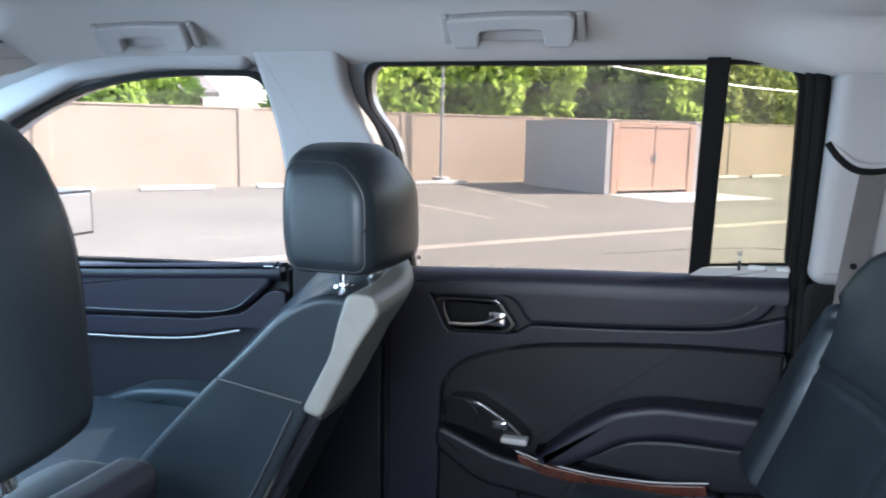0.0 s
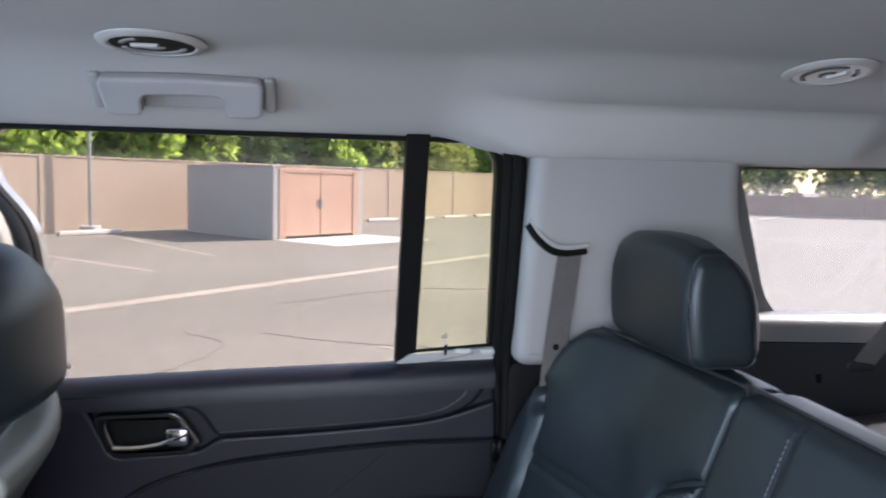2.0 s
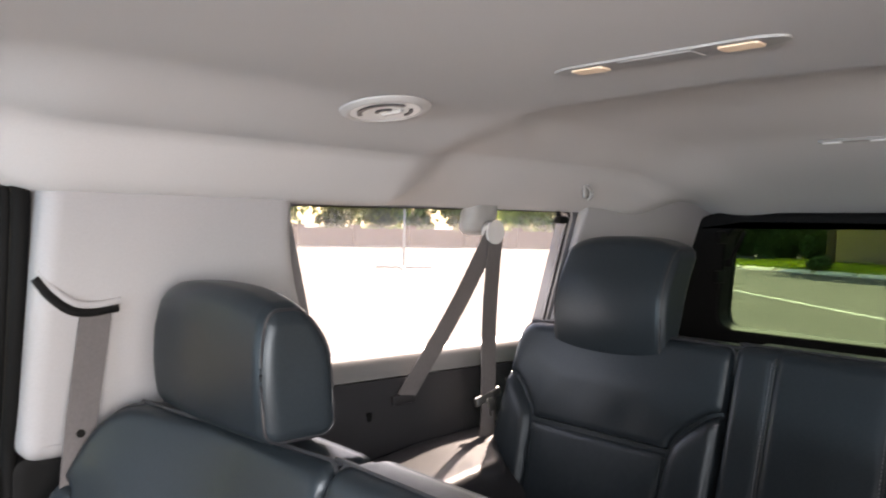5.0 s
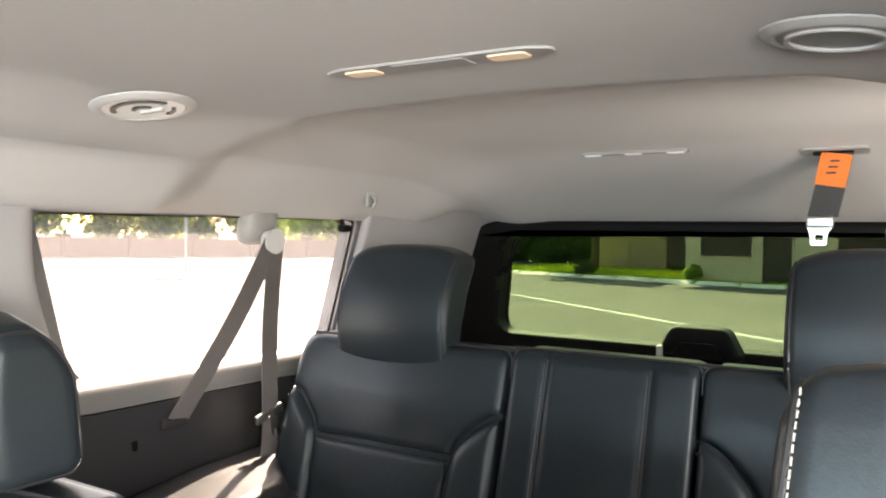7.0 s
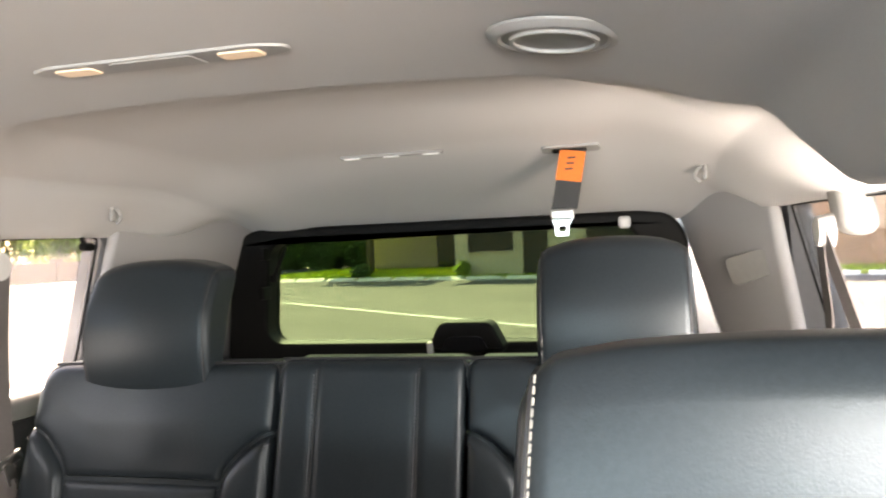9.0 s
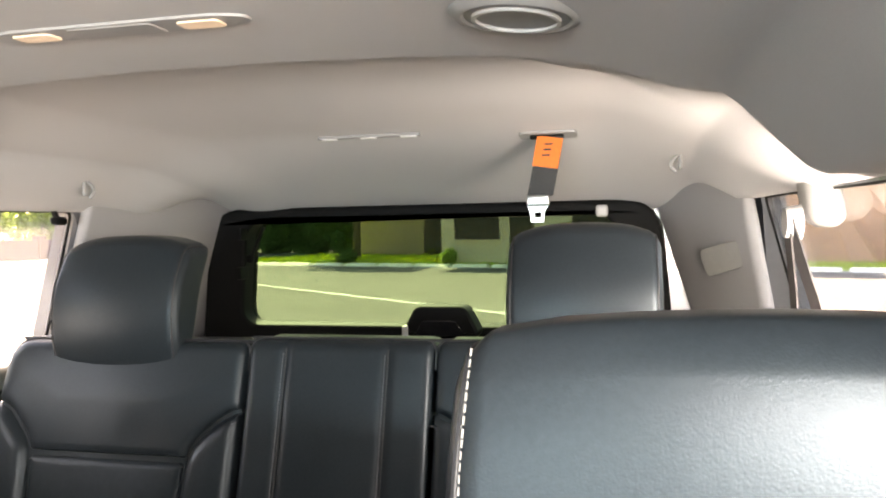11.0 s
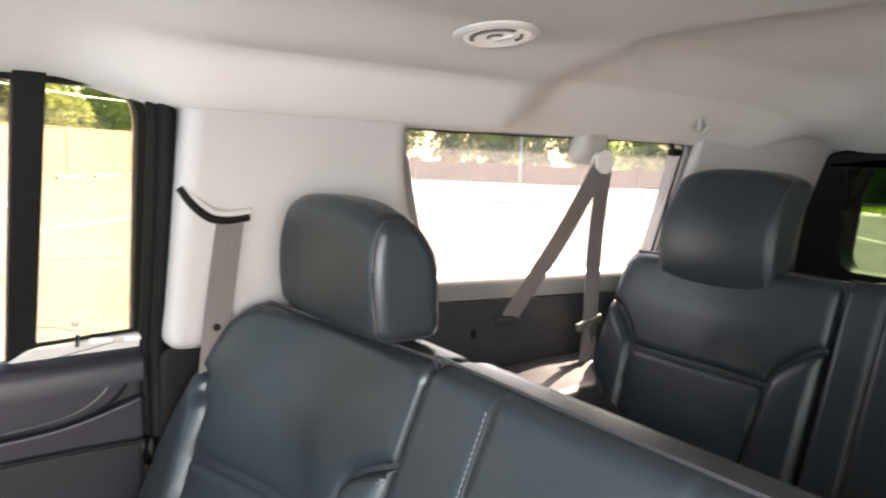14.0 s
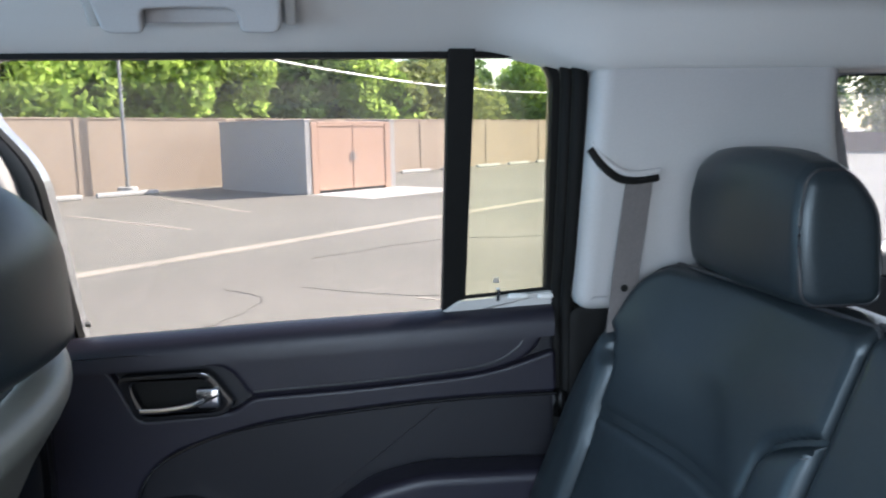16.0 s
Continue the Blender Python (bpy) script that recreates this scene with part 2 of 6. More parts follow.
def rbox(sx, sy, sz, r, n=9, warp=None, at=(0, 0, 0), rot=None):
    """A box of that size with rounded edges of radius r; warp maps each point (x, y, z)."""
    bm = bmesh.new()
    bmesh.ops.create_cube(bm, size=2.0)
    if n:
        bmesh.ops.subdivide_edges(bm, edges=bm.edges[:], cuts=n, use_grid_fill=True)
    half = Vector((sx / 2, sy / 2, sz / 2))
    r = min(r, sx / 2, sy / 2, sz / 2)
    for v in bm.verts:
        q = []
        for k in range(3):
            u = v.co[k]
            a, inner = abs(u), (half[k] - r) / half[k] if half[k] > 0 else 0
            # half of the cells go into the rounding
            w = inner * (a / 0.5) if a < 0.5 else inner + (1 - inner) * (a - 0.5) / 0.5
            q.append(math.copysign(w, u) * half[k])
        p = Vector(q)
        c = Vector([max(-(half[k] - r), min(half[k] - r, p[k])) for k in range(3)])
        d = p - c
        if d.length > 1e-9:
            m = max(abs(d[k]) for k in range(3))
            p = c + d.normalized() * m if m > 0 else p
        v.co = p
    for v in bm.verts:
        if warp:
            v.co = Vector(warp(*v.co))
        if rot is not None:
            v.co = rot @ v.co
        v.co += Vector(at)
    return bm


def bevelled(bm, width, segs=2, angle=30):
    if width > 0:
        es = [e for e in bm.edges if len(e.link_faces) == 2 and e.calc_face_angle(0) > radians(angle)]
        bmesh.ops.bevel(bm, geom=es, offset=width, segments=segs, affect='EDGES', profile=0.6)
    return bm


def prism(outline, a, b, axis="x", bevel=0.0, segs=2, holes=(), warp=None):
    """Extrude a closed outline (pairs in the two other axes) from a to b along axis; holes are outlines cut through it."""
    bm = bmesh.new()
    def at(u, v, w):
        return {"x": (w, u, v), "y": (u, w, v), "z": (u, v, w)}[axis]
    edges = []
    for loop in (outline, *holes):
        vs = [bm.verts.new(at(u, v, a)) for u, v in loop]
        edges += [bm.edges.new((vs[i], vs[(i + 1) % len(vs)])) for i in range(len(vs))]
    if holes:
        loops = [[Vector((u, v, 0)) for u, v in loop] for loop in (outline, *holes)]
        bm.verts.ensure_lookup_table()
        for tri in tessellate_polygon(loops):
            bm.faces.new([bm.verts[k] for k in tri])
    else:
        bm.faces.new(list(bm.verts))
    faces = bm.faces[:]
    ext = bmesh.ops.extrude_face_region(bm, geom=faces)
    d = Vector(at(0, 0, b - a))
    for g in ext["geom"]:
        if isinstance(g, bmesh.types.BMVert):
            g.co += d
    bmesh.ops.recalc_face_normals(bm, faces=bm.faces)
    bevelled(bm, bevel, segs)
    if warp:
        for v in bm.verts:
            v.co = Vector(warp(*v.co))
    return bm


def tube(points, r, n=8, closed=False, squash=1.0):
    """A round rod along a polyline, with capped ends."""
    pts = [Vector(p) for p in points]
    bm = bmesh.new()
    rings, m = [], len(pts)
    up = Vector((0, 0, 1))
    for i, p in enumerate(pts):
        a = pts[(i - 1) % m] if closed or i else p
        b = pts[(i + 1) % m] if closed or i < m - 1 else p
        d = (b - a).normalized()
        s = d.cross(up)
        if s.length < 0.05:
            s = d.cross(Vector((1, 0, 0)))
        s.normalize()
        t = s.cross(d).normalized()
        rings.append([bm.verts.new(p + r * (math.cos(2 * math.pi * k / n) * s + squash * math.sin(2 * math.pi * k / n) * t)) for k in range(n)])
    for i in range(m if closed else m - 1):
        A, B = rings[i], rings[(i + 1) % m]
        for k in range(n):
            bm.faces.new((A[k], A[(k + 1) % n], B[(k + 1) % n], B[k]))
    if not closed:
        bm.faces.new(rings[0][::-1])
        bm.faces.new(rings[-1])
    return bm


def strip(points, width_dir, w, thick):
    """A flat band along a polyline: width w along width_dir."""
    pts = [Vector(p) for p in points]
    wd = Vector(width_dir).normalized()
    bm = bmesh.new()
    rings = []
    for i, p in enumerate(pts):
        d = (pts[min(i + 1, len(pts) - 1)] - pts[max(i - 1, 0)]).normalized()
        nn = d.cross(wd).normalized()
        rings.append([bm.verts.new(p + sx * wd * w / 2 + sy * nn * thick / 2) for sx, sy in ((-1, -1), (1, -1), (1, 1), (-1, 1))])
    for A, B in zip(rings, rings[1:]):
        for k in range(4):
            bm.faces.new((A[k], A[(k + 1) % 4], B[(k + 1) % 4], B[k]))
    bm.faces.new(rings[0][::-1])
    bm.faces.new(rings[-1])
    return bm


def curve_through(points, steps=8):
    """Catmull-Rom through points of any dimension."""
    pts = [np.array(p, float) for p in points]
    pts = [2 * pts[0] - pts[1]] + pts + [2 * pts[-1] - pts[-2]]
    out = []
    for i in range(1, len(pts) - 2):
        p0, p1, p2, p3 = pts[i - 1:i + 3]
        for k in range(steps):
            t = k / steps
            out.append(tuple(0.5 * (2 * p1 + (p2 - p0) * t + (2 * p0 - 5 * p1 + 4 * p2 - p3) * t * t + (3 * p1 - p0 - 3 * p2 + p3) * t ** 3)))
    out.append(tuple(pts[-2]))
    return out


def rounded(outline, r, steps=5):
    """Round the corners of a closed outline."""
    out, m = [], len(outline)
    for i in range(m):
        rr = r[i] if isinstance(r, (list, tuple)) else r
        p, a, b = (Vector((*outline[j % m], 0)) for j in (i, i - 1, i + 1))
        da, db = a - p, b - p
        k = min(rr, da.length * 0.45, db.length * 0.45)
        if k < 1e-4:
            out.append((p.x, p.y))
            continue
        s, e = p + da.normalized() * k, p + db.normalized() * k
        for j in range(steps + 1):
            t = j / steps
            q = (1 - t) ** 2 * s + 2 * t * (1 - t) * p + t * t * e
            out.append((q.x, q.y))
    return out


def cyl(r1, r2, h, n=24, at=(0, 0, 0), rot=None):
    bm = bmesh.new()
    bmesh.ops.create_cone(bm, cap_ends=True, segments=n, radius1=r1, radius2=r2, depth=h)
    for v in bm.verts:
        if rot is not None:
            v.co = rot @ v.co
        v.co += Vector(at)
    return bm


def ring(r_in, r_out, h, n=40, sx=1.0, bevel=0.003):
    """A flat ring about z with a rounded profile; sx stretches it in x."""
    prof = [(r_in, 0), (r_in, -h * 0.6), (r_in + bevel, -h), (r_out - bevel * 2, -h), (r_out, -h * 0.3), (r_out, 0)]
    bm = bmesh.new()
    loops = [[bm.verts.new((sx * a * math.cos(2 * math.pi * k / n), a * math.sin(2 * math.pi * k / n), z)) for a, z in prof] for k in range(n)]
    for k in range(n):
        A, B = loops[k], loops[(k + 1) % n]
        for i in range(len(prof)):
            j = (i + 1) % len(prof)
            bm.faces.new((A[i], A[j], B[j], B[i]))
    return bm


def join_bm(*bms):
    """Several bmeshes of one part as one."""
    out = bmesh.new()
    for b in bms:
        me = bpy.data.meshes.new("tmp")
        b.to_mesh(me)
        b.free()
        out.from_mesh(me)
        bpy.data.meshes.remove(me)
    return out


BELT_Z, BELT_X, LEAN = 1.27, 0.85, 0.31


def side_x(z):
    """Half width of the glass plane at height z."""
    return BELT_X - LEAN * (z - BELT_Z)


def leaned(side=1, inset=0.0):
    """Warp that lays a panel extruded in x onto the leaning side of the cabin."""
    return lambda x, y, z: (side * (side_x(z) - inset + x), y, z)

# ---------------------------------------------------------------- cabin shell
FRONT_WIN = rounded([(0.585, 1.235), (0.578, 1.54), (0.588, 1.70), (0.86, 1.703), (1.10, 1.672), (1.34, 1.582), (1.80, 1.30), (1.80, 1.19)], [0.02, 0.3, 0.07, 0.2, 0.2, 0.3, 0.03, 0.02])
REAR_WIN = rounded([(0.295, 1.240), (0.305, 1.555), (0.362, 1.635), (0.358, 1.716), (-0.492, 1.714), (-0.512, 1.288)], [0.01, 0.05, 0.03, 0.05, 0.05, 0.01])
QUARTER = rounded([(-1.09, 1.362), (-0.952, 1.682), (-1.764, 1.690), (-1.778, 1.372)], [0.10, 0.02, 0.02, 0.04])
QUARTER_LEFT = rounded([(-1.09, 1.362), (-0.952, 1.682), (-1.985, 1.690), (-2.075, 1.372)], [0.10, 0.02, 0.02, 0.04])
ENTRY = rounded([(0.33, 0.60), (0.33, 1.55), (0.36, 1.716), (-0.50, 1.714), (-0.55, 1.25), (-0.50, 0.60)], [0.01, 0.1, 0.05, 0.05, 0.1, 0.01])
SIDE = [(-2.42, 0.50), (-2.42, 1.78), (1.00, 1.80), (1.45, 1.60), (2.0, 1.22), (2.0, 0.50)]


def wall(side):
    holes = [FRONT_WIN, REAR_WIN if side > 0 else ENTRY, QUARTER if side > 0 else QUARTER_LEFT]
    w = part("wall_right" if side > 0 else "wall_left", prism(SIDE, 0.004, 0.05, holes=holes, warp=lambda x, y, z: (side * ((side_x(z) if z > BELT_Z else BELT_X + 0.02 * (BELT_Z - z)) + x), y, z)), M_SILVER, None)
    return tagged(w, "silver painted car body side with window openings", "car body", kind="structure")


wall_right, wall_left = wall(1), wall(-1)


def smooth(a, b, v):
    t = max(0.0, min(1.0, (v - a) / (b - a)))
    return t * t * (3 - 2 * t)


def roof_z(x, y):
    """Height of the headliner's face."""
    s = abs(x)
    z = 1.816
    tail = smooth(-0.36, -0.56, y)                       # bolster that carries the rear air duct
    soft = 0.100 * smooth(0.40, 0.74, s) ** 1.1
    duct = 0.050 * smooth(0.34, 0.55, s) + 0.082 * min(1.0, max(0.0, s - 0.548) / 0.075) ** 0.85
    edge = 0.585
    aft = 0.030 * smooth(0.40, 0.60, s) + 0.098 * min(1.0, max(0.0, s - edge) / 0.125) ** 0.8
    end = smooth(-1.08, -1.22, y)
    aft *= 1 - smooth(-1.92, -2.24, y)                   # the side roll runs out into the rear header
    z -= soft * (1 - tail) + tail * (duct * (1 - end) + aft * end)
    back = -1.05 - 0.42 * s * s - 0.25 * smooth(0.30, 0.62, s)
    z += 0.022 * smooth(back, back - 0.05, y) * (1 - smooth(0.40, 0.58, s))
    z -= 0.135 * smooth(-1.72, -2.42, y) * (1 - 0.25 * smooth(0.45, 0.7, s)) + 0.02 * smooth(-2.10, -2.34, y)
    if y < -1.3 and z < 1.688:
        z += (1.688 - z) * smooth(0.60, 0.69, s)         # the hem runs level to the rear header
    z -= 0.10 * smooth(0.95, 1.55, y)
    return z


def headliner():
    bm = bmesh.new()
    xs = np.linspace(-0.722, 0.722, 97)
    ys = np.concatenate([np.linspace(-2.36, -1.45, 30), np.linspace(-1.43, -1.0, 60), np.linspace(-0.985, -0.3, 40), np.linspace(-0.27, 1.42, 50)])
    low = [[bm.verts.new((x, y, roof_z(x, y))) for y in ys] for x in xs]
    top = [[bm.verts.new((x, y, 1.88)) for y in (ys[0], ys[-1])] for x in (xs[0], xs[-1])]
    for i in range(len(xs) - 1):
        for j in range(len(ys) - 1):
            bm.faces.new((low[i][j], low[i][j + 1], low[i + 1][j + 1], low[i + 1][j]))
    bm.faces.new((top[0][0], top[1][0], top[1][1], top[0][1]))
    bm.faces.new([v for v in low[0]] + [top[0][1], top[0][0]])
    bm.faces.new([v for v in low[-1]] + [top[1][1], top[1][0]])
    bm.faces.new([r[0] for r in low] + [top[1][0], top[0][0]])
    bm.faces.new([r[-1] for r in low] + [top[1][1], top[0][1]])
    return tagged(part("ceiling", bm, M_HEAD, None), "light grey woven cloth headliner with moulded duct bolsters", "headliner", kind="structure")


headliner()
roof = part("roof", rbox(1.62, 3.9, 0.05, 0.02, 3, at=(0, -0.5, 1.915)), M_SILVER, None)
tagged(roof, "silver painted outer roof panel of the car", "roof", kind="structure")
floor = part("floor", rbox(1.72, 4.3, 0.10, 0.01, 2, at=(0, -0.25, 0.565)), M_CARPET, None)
tagged(floor, "charcoal carpeted car floor", "floor", kind="structure")

# front end: firewall and raked windscreen, with the header trim above it
front = part("wall_front", prism([(-0.9, 0.5), (-0.9, 1.18), (0.9, 1.18), (0.9, 0.5)], 1.95, 2.0, "y", 0.01), M_DARK, None)
tagged(front, "charcoal bulkhead below the windscreen", "bulkhead", kind="structure")
screen = part("windscreen", prism([(-0.78, 0), (-0.66, 1), (0.66, 1), (0.78, 0)], 0, 0.006, "y", warp=lambda x, y, z: (x, 1.97 - 0.60 * z + y, 1.18 + 0.55 * z)), M_GLASS, None)
screen.visible_shadow = False
tagged(screen, "raked clear car windscreen", "windscreen", kind="structure")

# rear end: body below, tailgate frame, glass
rear = part("wall_rear", prism([(-0.86, 0.5), (-0.86, 1.30), (-0.74, 1.80), (0.74, 1.80), (0.86, 1.30), (0.86, 0.5)], -2.42, -2.37, "y", holes=[rounded([(-0.53, 1.315), (-0.50, 1.695), (0.66, 1.695), (0.69, 1.315)], 0.04)]), M_SILVER, None)
tagged(rear, "silver painted tailgate panel around the rear window", "car body", kind="structure")
gate = thing("tailgate_frame", "black moulded tailgate surround of the rear window", "tailgate", kind="structure")
RW_OUT = rounded([(-0.575, 1.30), (-0.545, 1.70), (0.690, 1.70), (0.725, 1.30)], [0.03, 0.10, 0.10, 0.03], 8)
RW_IN = rounded([(-0.450, 1.375), (-0.430, 1.662), (0.578, 1.662), (0.600, 1.375)], 0.055, 8)
part("frame", prism(RW_OUT, -2.36, -2.27, "y", 0.012, 3, holes=[RW_IN]), M_BLACK, gate)
rear_glass = part("pane", prism([(-0.47, 1.355), (-0.45, 1.675), (0.60, 1.675), (0.62, 1.355)], -2.335, -2.330, "y"), M_TINTREAR, gate, "green tinted rear glass")
part("lower_panel", rbox(1.5, 0.05, 0.68, 0.02, 4, at=(0, -2.33, 0.96)), M_DARK, gate, "charcoal lower tailgate trim")
# moulded bump at the foot of the glass
lamp = thing("glass_foot_housing", "black moulded housing with glossy face below rear glass", "tailgate housing")
part("housing", prism(rounded([(-0.105, 1.36), (-0.066, 1.437), (0.066, 1.437), (0.105, 1.36)], 0.02), -2.27, -2.19, "y", 0.010, 3, warp=lambda x, y, z: (x + 0.006, y, z)), M_BLACK, lamp)
part("face", prism(rounded([(-0.066, 1.362), (-0.045, 1.402), (0.045, 1.402), (0.066, 1.362)], 0.012), -2.192, -2.182, "y", 0.003, 2, warp=lambda x, y, z: (x + 0.006, y, z)), M_GLOSSBLACK, lamp, "glossy face")
part("edge_cap", rbox(0.016, 0.05, 0.03, 0.004, 3, at=(0.098, -2.21, 1.372)), M_RING, lamp, "pale end clip")
for k, (xx, zz) in enumerate(((0.585, 1.63), (0.59, 1.52))):
    hinge = part("hinge_stop", rbox(0.016, 0.05, 0.035, 0.005, 3, at=(xx, -2.262, zz)), M_BLACK, None)
    tagged(hinge, "small black rubber stop on the tailgate frame", "rubber stop", group="tailgate stops")
strut = thing("gas_strut", "thin black strut end at edge of rear glass", "strut")
part("rod", tube([(0.522, -2.266, 1.648), (0.545, -2.266, 1.601), (0.562, -2.266, 1.566)], 0.0055, 8), M_BLACK, strut)
part("rod_end", rbox(0.022, 0.016, 0.022, 0.006, 4, at=(0.566, -2.266, 1.560)), M_BLACK, strut)
bump_stop = part("latch_pad", rbox(0.030, 0.02, 0.03, 0.008, 4, at=(-0.40, -2.26, 1.672)), M_RING, None)
tagged(bump_stop, "small pale pad at top of rear window", "pad")

# ---------------------------------------------------------------- pillar trims
def trim_panel(name, outline, side, thick, label, mat=M_TRIM, bevel=0.03, inset=0.0, pull=None, segs=4):
    def warp(x, y, z):
        q = leaned(1, inset)(x, y, z)
        if pull:
            q = pull(*q)
        return (side * q[0], q[1], q[2])
    ob = part(name, prism(outline, -thick, -0.002, bevel=bevel, segs=segs, warp=warp), mat, None)
    return tagged(ob, label, "pillar trim", kind="structure")


for side in (1, -1):
    if side > 0:
        # B pillar, widening below the shoulder
        trim_panel("trim_b_pillar", rounded([(0.395, 1.76), (0.395, 1.655), (0.330, 1.565), (0.318, 1.27), (0.575, 1.27), (0.560, 1.56), (0.600, 1.76)], [0.03, 0.05, 0.06, 0.03, 0.03, 0.2, 0.03]), side, 0.062, "light grey moulded trim of the middle pillar", bevel=0.018)
        trim_panel("trim_a_pillar", rounded([(0.62, 1.78), (0.62, 1.705), (0.86, 1.708), (1.10, 1.678), (1.34, 1.588), (1.82, 1.29), (1.90, 1.34), (1.40, 1.68), (1.12, 1.78)], 0.03), side, 0.05, "light grey moulded trim of the front pillar", bevel=0.015)
    low_b = part("trim_b_lower", prism(rounded([(0.345, 0.62), (0.345, 1.272), (0.575, 1.272), (0.575, 0.62)], 0.02), 0.775, 0.845, bevel=0.012, warp=lambda x, y, z, s=side: (s * x, y, z)), M_DARK, None)
    tagged(low_b, "charcoal lower trim of the middle pillar", "side trim", kind="structure")
    # C pillar with the belt outlet
    trim_panel("trim_c_pillar", rounded([(-0.540, 1.302), (-0.535, 1.80), (-0.893, 1.80), (-0.913, 1.60), (-1.015, 1.40), (-1.03, 1.302)], [0.03, 0.06, 0.06, 0.1, 0.06, 0.03]), side, 0.095, "light grey moulded trim of the rear door pillar", bevel=0.026)
    if side < 0:
        trim_panel("trim_d_pillar", rounded([(-2.082, 1.33), (-1.990, 1.70), (-1.985, 1.84), (-2.36, 1.84), (-2.36, 1.33)], 0.03), side, 0.030, "light grey moulded trim of the rearmost pillar", bevel=0.015,
                   pull=lambda x, y, z: (x - 0.155 * smooth(-1.98, -2.30, y), y, z))
    else:
        trim_panel("trim_d_pillar", rounded([(-1.776, 1.33), (-1.763, 1.84), (-2.36, 1.84), (-2.36, 1.33)], 0.03), side, 0.030, "light grey moulded trim of the rearmost pillar", bevel=0.015,
                   pull=lambda x, y, z: (x - 0.045 * smooth(-1.80, -2.28, y), y, z))
    # the sill rolls from the foot of the quarter glass over to the side trim
    rise = lambda x, y, z, s=side: (s * x, y, z + 0.024 * smooth(-1.16, -0.98, y))
    roll = curve_through([(0.836, 1.368), (0.815, 1.374), (0.792, 1.370), (0.774, 1.358), (0.764, 1.338), (0.760, 1.322)], 5)
    sill = part("trim_quarter_ledge", prism([*roll, (0.80, 1.318), (0.836, 1.330)], -2.30, -0.95, "y", warp=rise), M_SILL_LIT, None)
    tagged(sill, "rolled sill moulding under quarter window, greyed for highlight", "sill", kind="structure")
    wall_pts = curve_through([(0.7585, 1.3195), (0.758, 1.285), (0.752, 1.245), (0.748, 1.205)], 4)
    low = part("trim_quarter_lower", prism([*wall_pts, (0.745, 0.62), (0.845, 0.62), (0.845, 1.315)], -2.30, -0.95, "y", warp=lambda x, y, z, s=side: (s * x, y, z + 0.024 * smooth(-1.16, -0.98, y) * smooth(1.22, 1.32, z))), M_SIDE, None)
    tagged(low, "charcoal moulded side trim beside the third row", "side trim", kind="structure")
    shelf = part("trim_wheel_arch", prism(rounded([(-0.80, 0.62), (-0.80, 1.12), (-1.00, 1.175), (-1.28, 1.205), (-1.36, 1.205), (-1.45, 1.205), (-1.75, 1.205), (-2.0, 1.10), (-2.05, 0.62)], [0.01, 0.12, 0.12, 0.03, 0.03, 0.03, 0.12, 0.1, 0.01]), 0.53, 0.75, bevel=0.028, segs=4, warp=lambda x, y, z, s=side: (s * (x + 0.115 * smooth(-1.30, -1.43, y) * smooth(0.75, 0.60, x)), y, z)), M_SIDE, None)
    tagged(shelf, "charcoal moulded wheel arch cover with flat top", "wheel arch", kind="structure")
    low_c = part("trim_c_lower", prism(rounded([(-0.535, 0.62), (-0.535, 1.305), (-0.99, 1.305), (-0.99, 0.62)], 0.03), 0.785, 0.845, bevel=0.02, warp=lambda x, y, z, s=side: (s * x, y, z)), M_BLACK, None)
    tagged(low_c, "charcoal lower trim behind the rear door", "side trim", kind="structure")


def pane(name, outline, side, mat, label, x=0.018):
    ob = part(name, prism(outline, x, x + 0.004, warp=lambda a, y, z: (side * (side_x(z) + a), y, z)), mat, None)
    return tagged(ob, label, "car window", kind="structure")


def grown(outline, k=0.008):
    cy = sum(p[0] for p in outline) / len(outline)
    cz = sum(p[1] for p in outline) / len(outline)
    return [(cy + (y - cy) * (1 + k), cz + (z - cz) * (1 + 2 * k)) for y, z in outline]


pane("window_1", grown(FRONT_WIN), 1, M_CLEAR, "clear side glass of the front passenger door")
pane("window_2", [p for p in grown(REAR_WIN) if p[0] > -0.34] + [(-0.344, 1.725), (-0.344, 1.27)], 1, M_TINT, "lightly tinted side glass of the rear door")
pane("window_6", [(-0.344, 1.27), (-0.344, 1.725)] + [p for p in grown(REAR_WIN) if p[0] < -0.35], 1, M_TINTSMALL, "small yellow tinted fixed pane of the rear door")
pane("window_3", grown(QUARTER), 1, M_HAZE, "rear quarter glass with dark painted edge")
pane("window_4", grown(FRONT_WIN), -1, M_GLASS, "clear side glass of the driver door")
pane("window_5", grown(QUARTER_LEFT), -1, M_GLASS, "rear quarter glass on the driver side")


def border(name, outline, side, w, label, x0=-0.012, x1=0.016, r=0.0):
    cy = sum(p[0] for p in outline) / len(outline)
    cz = sum(p[1] for p in outline) / len(outline)
    hy = max(abs(p[0] - cy) for p in outline)
    hz = max(abs(p[1] - cz) for p in outline)
    inner = [(cy + (y - cy) * (1 - w / hy), cz + (z - cz) * (1 - w / hz)) for y, z in outline]
    outer = [(cy + (y - cy) * (1 + 0.007 / hy), cz + (z - cz) * (1 + 0.007 / hz)) for y, z in outline]
    ob = part(name, prism(outer, x0, x1, holes=[inner], bevel=0.0, warp=lambda a, y, z: (side * (side_x(z) + a), y, z)), M_BLACK, None)
    return tagged(ob, label, "window seal", kind="structure")


